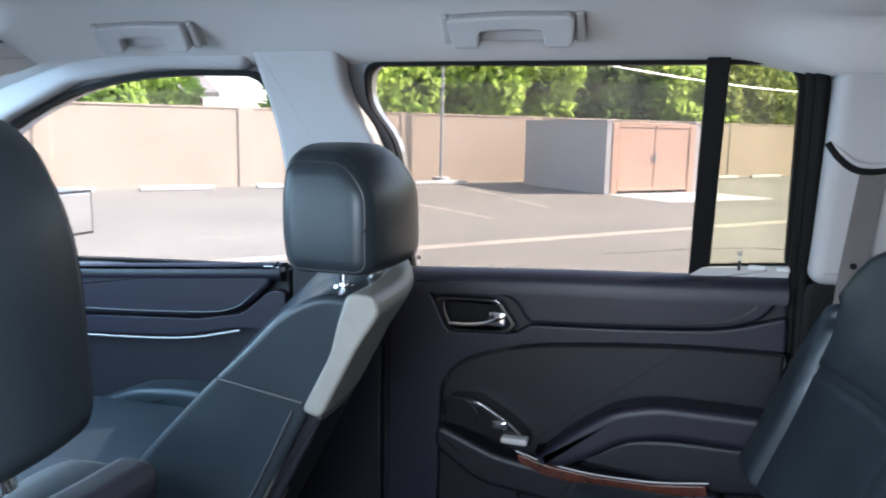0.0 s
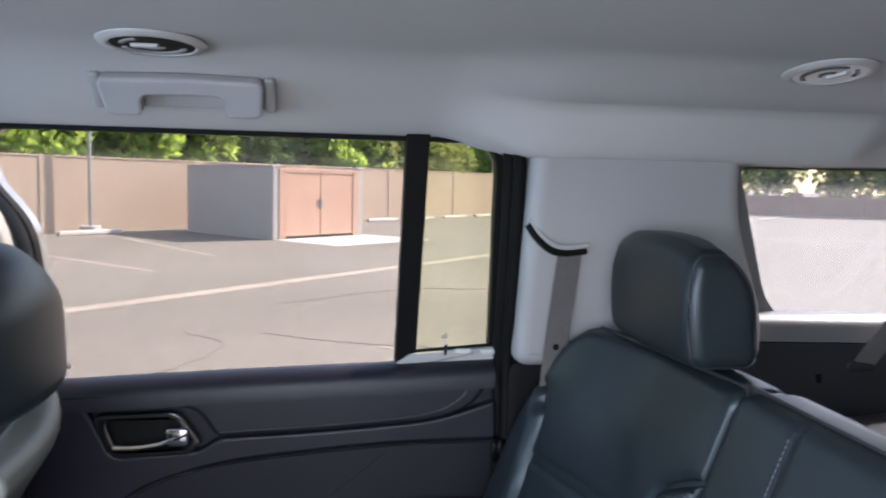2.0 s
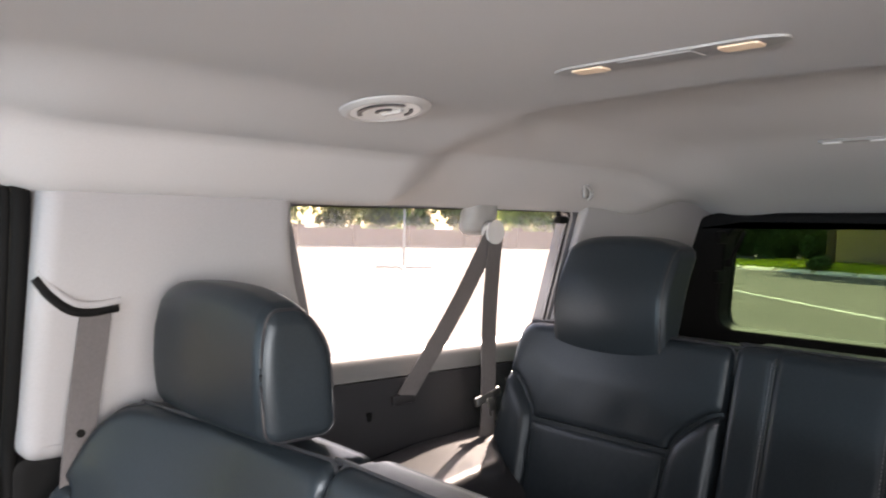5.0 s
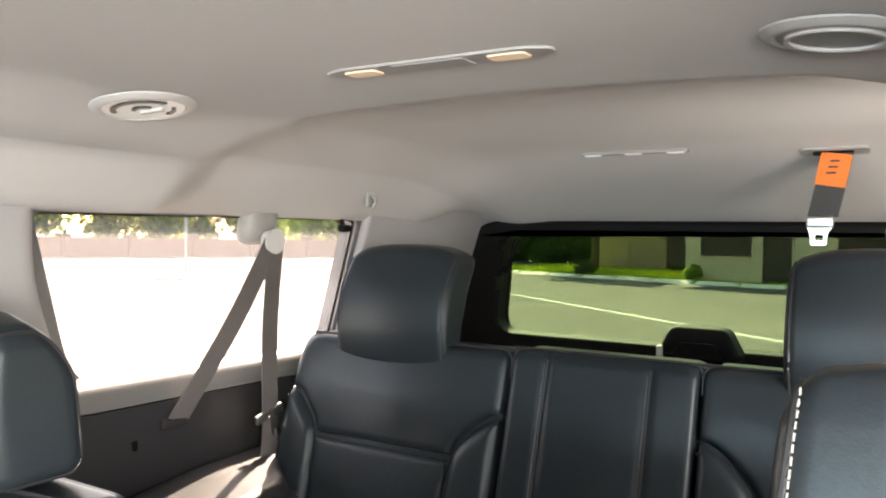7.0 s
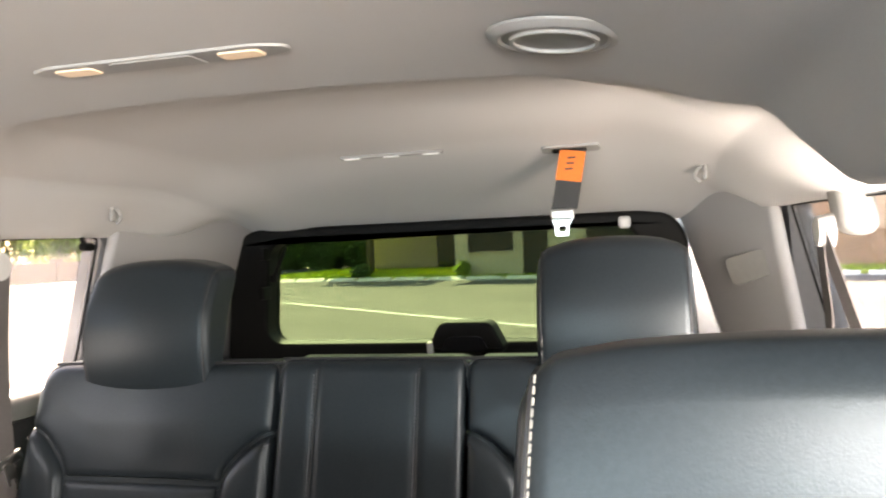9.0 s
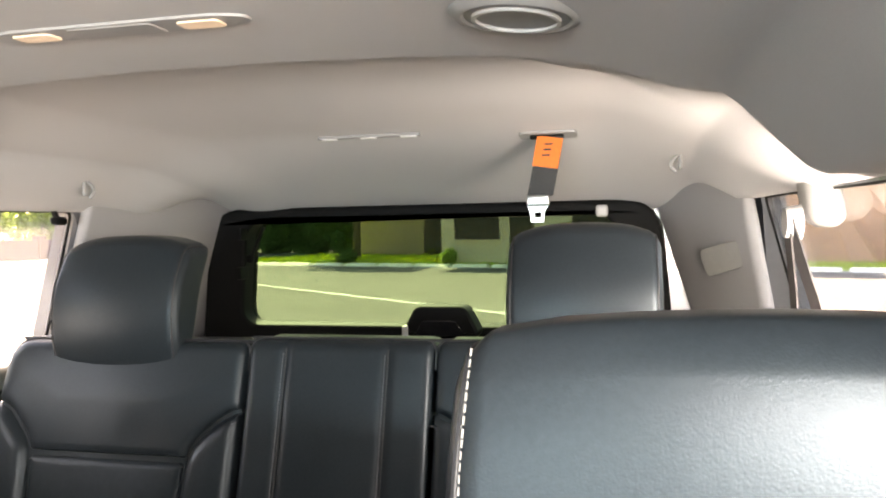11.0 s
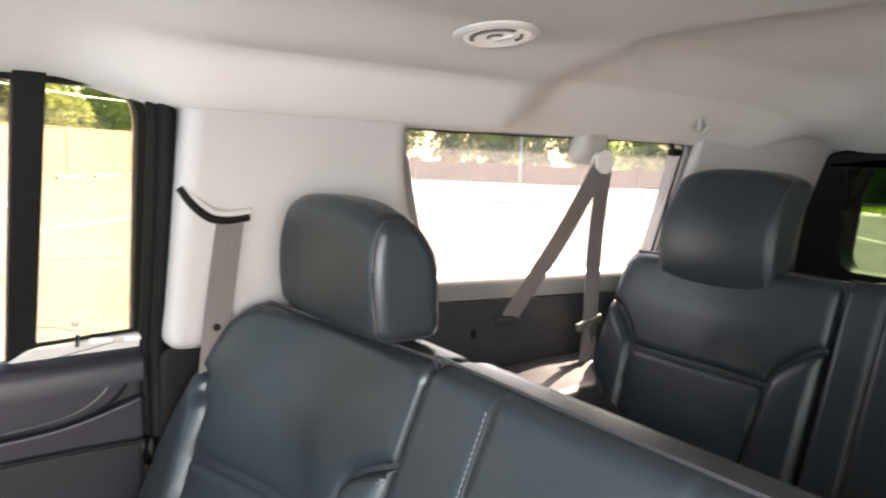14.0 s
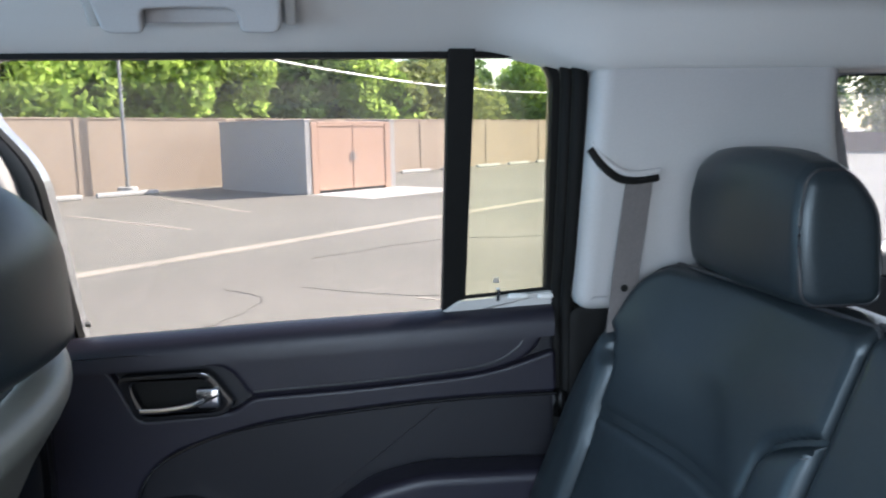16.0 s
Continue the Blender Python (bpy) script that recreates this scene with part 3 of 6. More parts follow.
border("seal_quarter", QUARTER, 1, 0.003, "thin black rubber seal of the quarter window", x0=0.011)
border("seal_quarter", QUARTER_LEFT, -1, 0.003, "thin black rubber seal of the quarter window", x0=0.011)
border("seal_front", FRONT_WIN, 1, 0.010, "black rubber seal of the front door window")
border("seal_rear_door", REAR_WIN, 1, 0.005, "black rubber seal of the rear door window", x0=-0.010)
# thick rubber run at the rear edge of the rear door opening, in two ribs
for k in range(2):
    run = part("seal_run", tube(curve_through([(side_x(1.70) - 0.030 - 0.02 * k, -0.475 - 0.004 * k, 1.722), (side_x(1.69) - 0.030 - 0.02 * k, -0.503 - 0.012 * k, 1.700), (side_x(1.60) - 0.030 - 0.02 * k, -0.512 - 0.013 * k, 1.62), (side_x(1.40) - 0.026 - 0.02 * k, -0.520 - 0.013 * k, 1.40), (side_x(1.27) - 0.025 - 0.02 * k, -0.524 - 0.013 * k, 1.24), (0.80 - 0.02 * k, -0.530 - 0.013 * k, 0.80)]), 0.012, 10), M_BLACK, None)
    tagged(run, "black rubber weatherstrip of the rear door opening", "weatherstrip", kind="structure")

# division bar and its foot in the rear door window
bar = thing("window_divider", "black division bar between rear door panes", "window bar")
part("bar", prism([(-0.322, 1.262), (-0.326, 1.735), (-0.367, 1.735), (-0.362, 1.262)], -0.020, 0.016, bevel=0.004, warp=lambda a, y, z: (side_x(z) + a, y, z)), M_BLACK, bar)
on_glass = lambda a, y, z: (side_x(z) + a, y, z)
part("corner_filler", prism(rounded([(-0.300, 1.276), (-0.350, 1.313), (-0.514, 1.326), (-0.514, 1.276)], 0.006), -0.026, 0.010, bevel=0.004, warp=on_glass), M_RINGDK, bar, "pale grey corner filler below the small pane")
part("gasket", tube([on_glass(-0.012, -0.350, 1.316), on_glass(-0.012, -0.512, 1.329)], 0.0032, 8), M_BLACK, bar, "thin black gasket")
clip = part("clip", join_bm(rbox(0.012, 0.034, 0.010, 0.004, 4, at=on_glass(-0.028, -0.452, 1.319)), rbox(0.010, 0.026, 0.010, 0.004, 4, at=on_glass(-0.030, -0.500, 1.318))), M_RING, bar, "small pale plastic clip")
part("pin", tube([on_glass(-0.026, -0.418, 1.312), on_glass(-0.026, -0.417, 1.334)], 0.0036, 8), M_CHROME, clip, "bright pin")

def glass_mark(p, q, name, label):
    """A small printed mark on the inner face of a pane: two bars."""
    m = thing(name, label, "glass mark", "glass marks")
    for k, (a, b) in enumerate(((0.0, 0.011), (0.013, 0.0165))):
        part("print_bar", prism([(p - 0.005, q + a * 0.6), (p + 0.005, q + a * 0.6), (p + 0.005, q + b * 0.6), (p - 0.005, q + b * 0.6)], 0.0145, 0.0165, warp=on_glass), M_GREYVENT, m)


glass_mark(0.285, 1.279, "glass_mark", "tiny grey printed mark on the rear door glass")
glass_mark(-0.420, 1.336, "glass_mark", "tiny grey printed mark on the small fixed pane")

# ---------------------------------------------------------------- doors
def seam(points, mat=M_PIPING, r=0.0022):
    return tube(curve_through(points, 6), r, 6)


def rear_door():
    d = thing("door_1", "charcoal moulded inner panel of the closed rear passenger door", "car door", kind="structure")
    low, hi = 0.62, 1.262
    # base skin
    part("panel", prism(rounded([(0.335, low), (0.335, 1.235), (0.30, 1.250), (-0.30, 1.268), (-0.515, 1.285), (-0.525, low)], [0.01, 0.02, 0.03, 0.1, 0.01, 0.01]), 0.812, 0.850, bevel=0.008), M_DARK, d)
    # upper padded band with sewn lower edge
    up = [(0.322, 1.234), (-0.07, 1.253), (-0.336, 1.263), (-0.505, 1.272), (-0.470, 1.215), (-0.400, 1.190), (-0.20, 1.174), (0.005, 1.165), (0.040, 1.222), (0.235, 1.225)]
    part("upper_pad", prism(rounded(up, [0.02, 0.1, 0.1, 0.01, 0.05, 0.06, 0.1, 0.02, 0.03, 0.02]), 0.786, 0.820, bevel=0.010, segs=4), M_SOFT, d)
    belt = lambda y: np.interp(y, [-0.51, -0.336, -0.07, 0.325], [1.300, 1.291, 1.281, 1.262])
    ledge = [(0.855, -0.048), (0.855, -0.004), (0.838, 0.003), (0.818, 0.003), (0.802, -0.002), (0.791, -0.011), (0.7845, -0.026), (0.7838, -0.048)]
    bm = bmesh.new()
    rows = [[bm.verts.new((x, y, belt(y) + dz)) for x, dz in ledge] for y in np.linspace(0.325, -0.512, 15)]
    for p, q in zip(rows, rows[1:]):
        for k in range(len(ledge)):
            bm.faces.new((p[k], p[(k + 1) % len(ledge)], q[(k + 1) % len(ledge)], q[k]))
    bm.faces.new(rows[0])
    bm.faces.new(rows[-1][::-1])
    part("window_ledge", bm, M_SOFT, d, "smooth padded window ledge")
    part("stitched_seam", seam([(0.785, 0.000, 1.176), (0.785, -0.20, 1.186), (0.785, -0.38, 1.203), (0.786, -0.445, 1.232), (0.79, -0.462, 1.262)]), M_PIPING, d)
    # middle band that ends in the silver line
    mid = [(0.335, 1.225), (0.235, 1.224), (0.190, 1.130), (0.035, 1.140), (0.005, 1.163), (-0.20, 1.172), (-0.400, 1.188), (-0.515, 1.225), (-0.518, 1.150), (-0.30, 1.146), (0.00, 1.118), (0.150, 1.070), (0.205, 1.010), (0.210, 0.62), (0.335, 0.62)]
    part("middle_band", prism(rounded(mid, [0.01, 0.02, 0.02, 0.02, 0.02, 0.1, 0.06, 0.01, 0.01, 0.1, 0.1, 0.08, 0.08, 0.01, 0.01]), 0.792, 0.818, bevel=0.007, segs=3), M_SOFT, d)
    part("accent_line", tube(curve_through([(0.794, -0.517, 1.146), (0.794, -0.30, 1.141), (0.794, 0.00, 1.112), (0.794, 0.145, 1.064), (0.795, 0.198, 1.005), (0.796, 0.200, 0.930)], 8), 0.0028, 6), M_GLOSSBLACK, d, "glossy accent line")
    # armrest bolster and pull cup
    arm = [(-0.02, 0.870), (-0.10, 0.945), (-0.19, 1.010), (-0.28, 1.032), (-0.515, 1.030), (-0.515, 0.955), (-0.30, 0.958), (-0.215, 0.940), (-0.13, 0.885), (-0.08, 0.862)]
    part("armrest", prism(rounded(arm, 0.03), 0.735, 0.815, bevel=0.020, segs=4), M_SOFT, d, "padded black armrest")
    part("pocket_lip", prism(rounded([(-0.09, 0.865), (-0.14, 0.890), (-0.22, 0.935), (-0.31, 0.945), (-0.515, 0.945), (-0.515, 0.85), (-0.40, 0.838)], 0.03), 0.775, 0.815, bevel=0.012, segs=3), M_DARK, d)
    # long lower shelf with veneer strip
    shelf = [(0.200, 0.925), (0.150, 0.905), (0.06, 0.870), (-0.08, 0.852), (-0.25, 0.842), (-0.42, 0.850), (-0.42, 0.790), (-0.10, 0.775), (0.10, 0.800), (0.205, 0.870)]
    part("lower_shelf", prism(rounded(shelf, 0.03), 0.745, 0.815, bevel=0.014, segs=3), M_DARK, d)
    wood = [(0.012, 0.884), (-0.06, 0.866), (-0.16, 0.856), (-0.28, 0.858), (-0.385, 0.872), (-0.385, 0.848), (-0.28, 0.834), (-0.15, 0.832), (-0.05, 0.844), (0.005, 0.864)]
    part("veneer_strip", prism(rounded(wood, 0.008), 0.738, 0.752, bevel=0.004, segs=2), M_WOOD, d, "dark red burl veneer strip")
    part("veneer_rim", tube(curve_through([(0.742, 0.014, 0.889), (0.742, -0.06, 0.871), (0.742, -0.16, 0.861), (0.742, -0.28, 0.863), (0.742, -0.388, 0.877)], 6), 0.0018, 6), M_GREYVENT, d, "thin bright rim")
    part("switch_pod", prism(rounded([(0.185, 0.985), (0.110, 0.990), (0.03, 0.945), (-0.015, 0.905), (0.02, 0.885), (0.19, 0.925)], 0.02), 0.762, 0.815, bevel=0.010, segs=3), M_GLOSSBLACK, d, "gloss black switch pod")
    part("cup_rim", tube(curve_through([(0.765, 0.186, 0.975), (0.762, 0.140, 0.985), (0.762, 0.112, 0.960), (0.762, 0.118, 0.930), (0.765, 0.180, 0.925)], 6), 0.0024, 6), M_GLOSSBLACK, d, "glossy rim")
    part("switch", rbox(0.012, 0.034, 0.020, 0.004, 4, at=(0.757, 0.055, 0.938)), M_CHROME, d, "window switch with bright edge")
    part("pull_cap", rbox(0.030, 0.060, 0.016, 0.006, 4, at=(0.757, 0.020, 0.908)), M_GREYVENT, d, "satin grey cap")
    # speaker cover low on the door
    part("speaker_cover", cyl(0.095, 0.090, 0.02, 36, at=(0.80, 0.10, 0.72), rot=Matrix.Rotation(radians(90), 3, 'Y')), M_DARK, d)
    # inner release: bezel, dished cup and chrome lever
    bez = rounded([(0.222, 1.212), (0.190, 1.132), (0.052, 1.137), (0.030, 1.158), (0.072, 1.217)], [0.02, 0.02, 0.02, 0.01, 0.02])
    cup = rounded([(0.200, 1.202), (0.178, 1.146), (0.064, 1.150), (0.050, 1.162), (0.078, 1.205)], [0.02, 0.02, 0.02, 0.01, 0.02])
    part("bezel", prism(bez, 0.780, 0.800, bevel=0.004, segs=2, holes=[cup]), M_GLOSSBLACK, d, "gloss black handle bezel")
    part("cup", prism(cup, 0.7975, 0.803), M_BLACK, d)
    lv = part("door_handle", join_bm(tube(curve_through([(0.784, 0.182, 1.152), (0.776, 0.140, 1.155), (0.772, 0.100, 1.162), (0.775, 0.078, 1.170)], 6), 0.0075, 10, squash=0.8), rbox(0.014, 0.040, 0.034, 0.006, 4, at=(0.777, 0.072, 1.172))), M_CHROME, d, "chrome lever")
    part("lever_seam", tube([(0.770, 0.090, 1.163), (0.770, 0.056, 1.178)], 0.0022, 6), M_BLACK, lv)
    # front shut face
    part("shut_face", prism([(0.33, 0.62), (0.33, 1.245), (0.352, 1.245), (0.352, 0.62)], 0.80, 0.855, bevel=0.004), M_DARK, d)
    return d


def front_door():
    d = thing("door_2", "charcoal moulded inner panel of the closed front passenger door", "car door", kind="structure")
    part("panel", prism(rounded([(0.60, 0.62), (0.60, 1.240), (1.20, 1.195), (1.85, 1.17), (1.85, 0.62)], 0.01), 0.812, 0.850, bevel=0.008), M_DARK, d)
    part("upper_pad", prism(rounded([(0.615, 1.252), (1.20, 1.210), (1.83, 1.18), (1.83, 1.06), (1.20, 1.085), (0.85, 1.105), (0.72, 1.130), (0.640, 1.200)], [0.01, 0.1, 0.01, 0.01, 0.1, 0.1, 0.08, 0.03]), 0.784, 0.816, bevel=0.014, segs=4), M_SOFT, d)
    part("window_ledge", tube(curve_through([(0.810, 0.61, 1.234), (0.810, 1.20, 1.192), (0.810, 1.84, 1.162)], 8), 0.030, 12, squash=0.8), M_SOFT, d, "smooth padded window ledge")
    part("stitched_seam", seam([(0.783, 1.6, 1.09), (0.783, 1.2, 1.100), (0.783, 0.86, 1.118), (0.783, 0.74, 1.138), (0.786, 0.672, 1.190)]), M_PIPING, d)
    part("middle_band", prism(rounded([(0.60, 1.190), (0.64, 1.190), (0.72, 1.125), (0.85, 1.100), (1.20, 1.080), (1.83, 1.055), (1.83, 1.005), (1.20, 1.030), (0.90, 1.050), (0.74, 1.085), (0.60, 1.09)], 0.02), 0.790, 0.818, bevel=0.006), M_SOFT, d)
    part("accent_line", tube(curve_through([(0.792, 1.80, 1.000), (0.792, 1.20, 1.025), (0.792, 0.90, 1.045), (0.792, 0.73, 1.080)], 8), 0.0025, 6), M_GREYVENT, d, "bright accent line")
    part("armrest", prism(rounded([(0.70, 0.93), (0.86, 0.935), (1.00, 0.920), (1.18, 0.845), (1.20, 0.80), (1.05, 0.80), (0.95, 0.86), (0.70, 0.86)], 0.04), 0.72, 0.815, bevel=0.020, segs=4), M_LEATHER, d, "padded black leather armrest")
    part("lower_shelf", prism(rounded([(0.66, 0.80), (0.95, 0.80), (1.10, 0.77), (1.40, 0.76), (1.40, 0.70), (0.66, 0.70)], 0.03), 0.74, 0.815, bevel=0.014, segs=3), M_DARK, d)
    part("pull_rim", tube(curve_through([(0.738, 1.30, 0.775), (0.738, 1.12, 0.776), (0.738, 1.0, 0.803)], 6), 0.006, 8), M_STEEL, d, "satin metal rim")
    part("sill_cap", rbox(0.03, 0.05, 0.02, 0.006, 4, at=(0.80, 0.635, 1.240)), M_RING, d, "pale lock button")
    return d


rear_door()
front_door()

# outer door mirror
mir = thing("door_mirror", "silver outer door mirror beyond the front window", "door mirror")
part("housing", rbox(0.195, 0.10, 0.148, 0.035, 8, at=(1.045, 1.52, 1.310), warp=lambda x, y, z: (x, y + 0.05 * z + 0.04 * (x / 0.1) ** 2 * 0.3, z)), M_SILVER, mir)
part("arm", rbox(0.14, 0.05, 0.04, 0.015, 5, at=(0.93, 1.53, 1.245)), M_BLACK, mir)
part("bezel", rbox(0.187, 0.008, 0.138, 0.036, 8, at=(1.045, 1.4685, 1.310)), M_BLACK, mir, "black bezel")
part("glass", rbox(0.168, 0.006, 0.122, 0.032, 8, at=(1.045, 1.463, 1.310)), M_MIRROR, mir, "mirror glass")
# ---------------------------------------------------------------- seats
def lean_part(x0, x1, y_front, y_back, z0, z1, r, lean, pivot_z, n=9, puff=0.0):
    """A cushion block facing +y from x0 to x1, leaned so that it comes forward downward."""
    cx, cy, cz = (x0 + x1) / 2, (y_front + y_back) / 2, (z0 + z1) / 2
    sx, sy, sz = x1 - x0, y_front - y_back, z1 - z0
    def warp(x, y, z):
        k = puff * (1 - (2 * x / sx) ** 2) * (1 - (2 * z / sz) ** 2) if y > 0 else 0.0
        return (x + cx, y + cy + k + lean * (pivot_z - (z + cz)), z + cz)
    return rbox(sx, sy, sz, r, n, warp)


def stitched(points, parent, step=0.012, r=0.0011, mat=M_STITCH, name="stitching"):
    """A row of short stitches along a polyline, one every step."""
    pts = [Vector(p) for p in curve_through(points, 10)]
    run, out = 0.0, []
    for a, b in zip(pts, pts[1:]):
        n = max(1, int((b - a).length / 0.0008))
        for k in range(n):
            out.append(a + (b - a) * (k / n))
    total, marks, start = 0.0, [], out[0]
    for p, q in zip(out, out[1:]):
        total += (q - p).length
        if total >= 0.68 * step and start is not None:
            marks.append((start, q))
            start = None
        if total >= step:
            total, start = 0.0, q
    return part(name, join_bm(*[tube([p, q], r, 5) for p, q in marks]), mat, parent, "pale stitching")


def headrest(name, cx, y_front, z0, z1, w, depth, label, group, lean=0.10, posts=True, back_round=0.0, R=0.022, top=0.05, drop=0.012, pinch=0.15, belly=0.0, corner=0.0, foot=0.0):
    """corner lowers the ends of the crown, foot thins the pad towards its lower edge."""
    h = thing(name, label, "headrest", group)
    cz, sz = (z0 + z1) / 2, z1 - z0
    def warp(x, y, z):
        u, q = z / (sz / 2), min(1.0, abs(2 * x / w))
        taper = 1 - top * max(0, 0.5 + 0.5 * u) ** 1.4 - 0.03 * max(0, -u) ** 3
        k = smooth(-0.5, 0.5, y / depth)
        yy = (y - depth / 2) * (1 - pinch * max(0, u) ** 2) * (1 - foot * (0.5 - 0.5 * u)) + depth / 2 - lean * z
        yy += k * (0.010 * (1 - q * q) - 0.010 * u * u + belly * (1 - u * u))
        yy += (1 - k) * (back_round * q ** 2.2 + 0.018 * max(0, u) ** 2)
        zz = z - smooth(0.0, 1.0, u) * (0.010 * q * q + drop * q ** 10 + corner * q ** 4 + 0.5 * drop * abs(2 * y / depth) ** 3)
        return (cx + x * taper, y_front - depth / 2 + yy, cz + zz)
    part("pad", rbox(w, depth, sz, R, 15, warp), M_LEATHER, h)
    # a sewn welt with a stitched line beside it round each side panel
    e = 0.008
    rr = math.sqrt(R * R - (R - e) ** 2)
    for s in (-1, 1):
        loop = []
        for qx, qz, a0 in ((1, 1, 0), (-1, 1, 90), (-1, -1, 180), (1, -1, 270)):
            for a in np.linspace(a0, a0 + 90, 7):
                loop.append((qx * (depth / 2 - R) + rr * math.cos(radians(a)), qz * (sz / 2 - R) + rr * math.sin(radians(a))))
        full = []
        for p, q in zip(loop, loop[1:] + loop[:1]):
            n = max(1, int(math.dist(p, q) / 0.012))
            full += [warp(s * (w / 2 - e), p[0] + (q[0] - p[0]) * k / n, p[1] + (q[1] - p[1]) * k / n) for k in range(n)]
        part("welt", tube(full, 0.0021, 6, closed=True), M_PIPING, h, "black sewn welt")
    if posts:
        for s in (-1, 1):
            p = part("post", tube([(cx + s * 0.062, y_front - depth * 0.5 + lean * 0.05, z0 - 0.075), (cx + s * 0.062, y_front - depth * 0.5, z0 + 0.03)], 0.0065, 12), M_CHROME, h, "chrome post")
            part("collar", cyl(0.020, 0.016, 0.012, 20, at=(cx + s * 0.062, y_front - depth * 0.5 + lean * 0.05, z0 - 0.030)), M_CHROME, p)
    return h


def cushion(outline, height, roll, lay, crown=0.0, cell=0.0065, skirt=0.03, dents=(), grooves=()):
    """A sewn panel over an outline in (x, z): full inside, rolled down to its seams, with a skirt behind.
    lay maps (x, out, z) into the car; dents are (x, z, radius, depth), grooves upright seams (x, half width, depth)."""
    P = np.array(outline, float)
    A, B = P, np.roll(P, -1, 0)
    lo, hi = P.min(0) - cell, P.max(0) + cell
    nx, nz = [max(3, int(math.ceil((hi[k] - lo[k]) / cell))) + 1 for k in (0, 1)]
    gx, gz = np.meshgrid(np.linspace(lo[0], hi[0], nx), np.linspace(lo[1], hi[1], nz), indexing="ij")
    G = np.stack([gx.ravel(), gz.ravel()], 1)
    D = B - A
    t = np.clip(((G[:, None] - A[None]) * D[None]).sum(2) / np.maximum((D * D).sum(1), 1e-12)[None], 0, 1)
    C = A[None] + t[..., None] * D[None]
    dd = np.linalg.norm(G[:, None] - C, axis=2)
    best = dd.argmin(1)
    dist, near = dd[np.arange(len(G)), best], C[np.arange(len(G)), best]
    cross = ((A[None, :, 1] > G[:, None, 1]) != (B[None, :, 1] > G[:, None, 1]))
    dz = np.where(np.abs(D[:, 1]) < 1e-12, 1e-12, D[:, 1])
    xs = A[None, :, 0] + (G[:, None, 1] - A[None, :, 1]) * (D[:, 0] / dz)[None]
    inside = (cross & (G[:, None, 0] < xs)).sum(1) % 2 == 1
    snap = ~inside & (dist < cell * 1.05)
    use = inside | snap
    Q = np.where(snap[:, None], near, G)
    d = np.where(inside, dist, 0.0)
    k = np.clip(d / roll, 0, 1)
    out = height * np.sqrt(1 - (1 - k) ** 2) + crown * np.clip(d / (0.5 * min(hi - lo)), 0, 1) ** 1.2
    for x, z, r, depth in dents:
        out -= depth * np.exp(-((Q[:, 0] - x) ** 2 + (Q[:, 1] - z) ** 2) / (r * r))
    for x, r, depth in grooves:
        out -= depth * np.exp(-((Q[:, 0] - x) / r) ** 2)
    bm = bmesh.new()
    vs = {}
    def vert(i):
        if i not in vs:
            vs[i] = bm.verts.new(lay(float(Q[i, 0]), float(out[i]), float(Q[i, 1])))
        return vs[i]
    idx = np.arange(len(G)).reshape(nx, nz)
    for i in range(nx - 1):
        for j in range(nz - 1):
            q = (idx[i, j], idx[i + 1, j], idx[i + 1, j + 1], idx[i, j + 1])
            if all(use[v] for v in q) and any(inside[v] for v in q):
                bm.faces.new([vert(int(v)) for v in q])
    back = Vector(lay(0, -skirt, 1)) - Vector(lay(0, 0, 1))
    rim = [e for e in bm.edges if len(e.link_faces) == 1]
    ext = bmesh.ops.extrude_edge_only(bm, edges=rim)
    for g in ext["geom"]:
        if isinstance(g, bmesh.types.BMVert):
            g.co += back
    bmesh.ops.remove_doubles(bm, verts=bm.verts, dist=0.0002)
    return bm


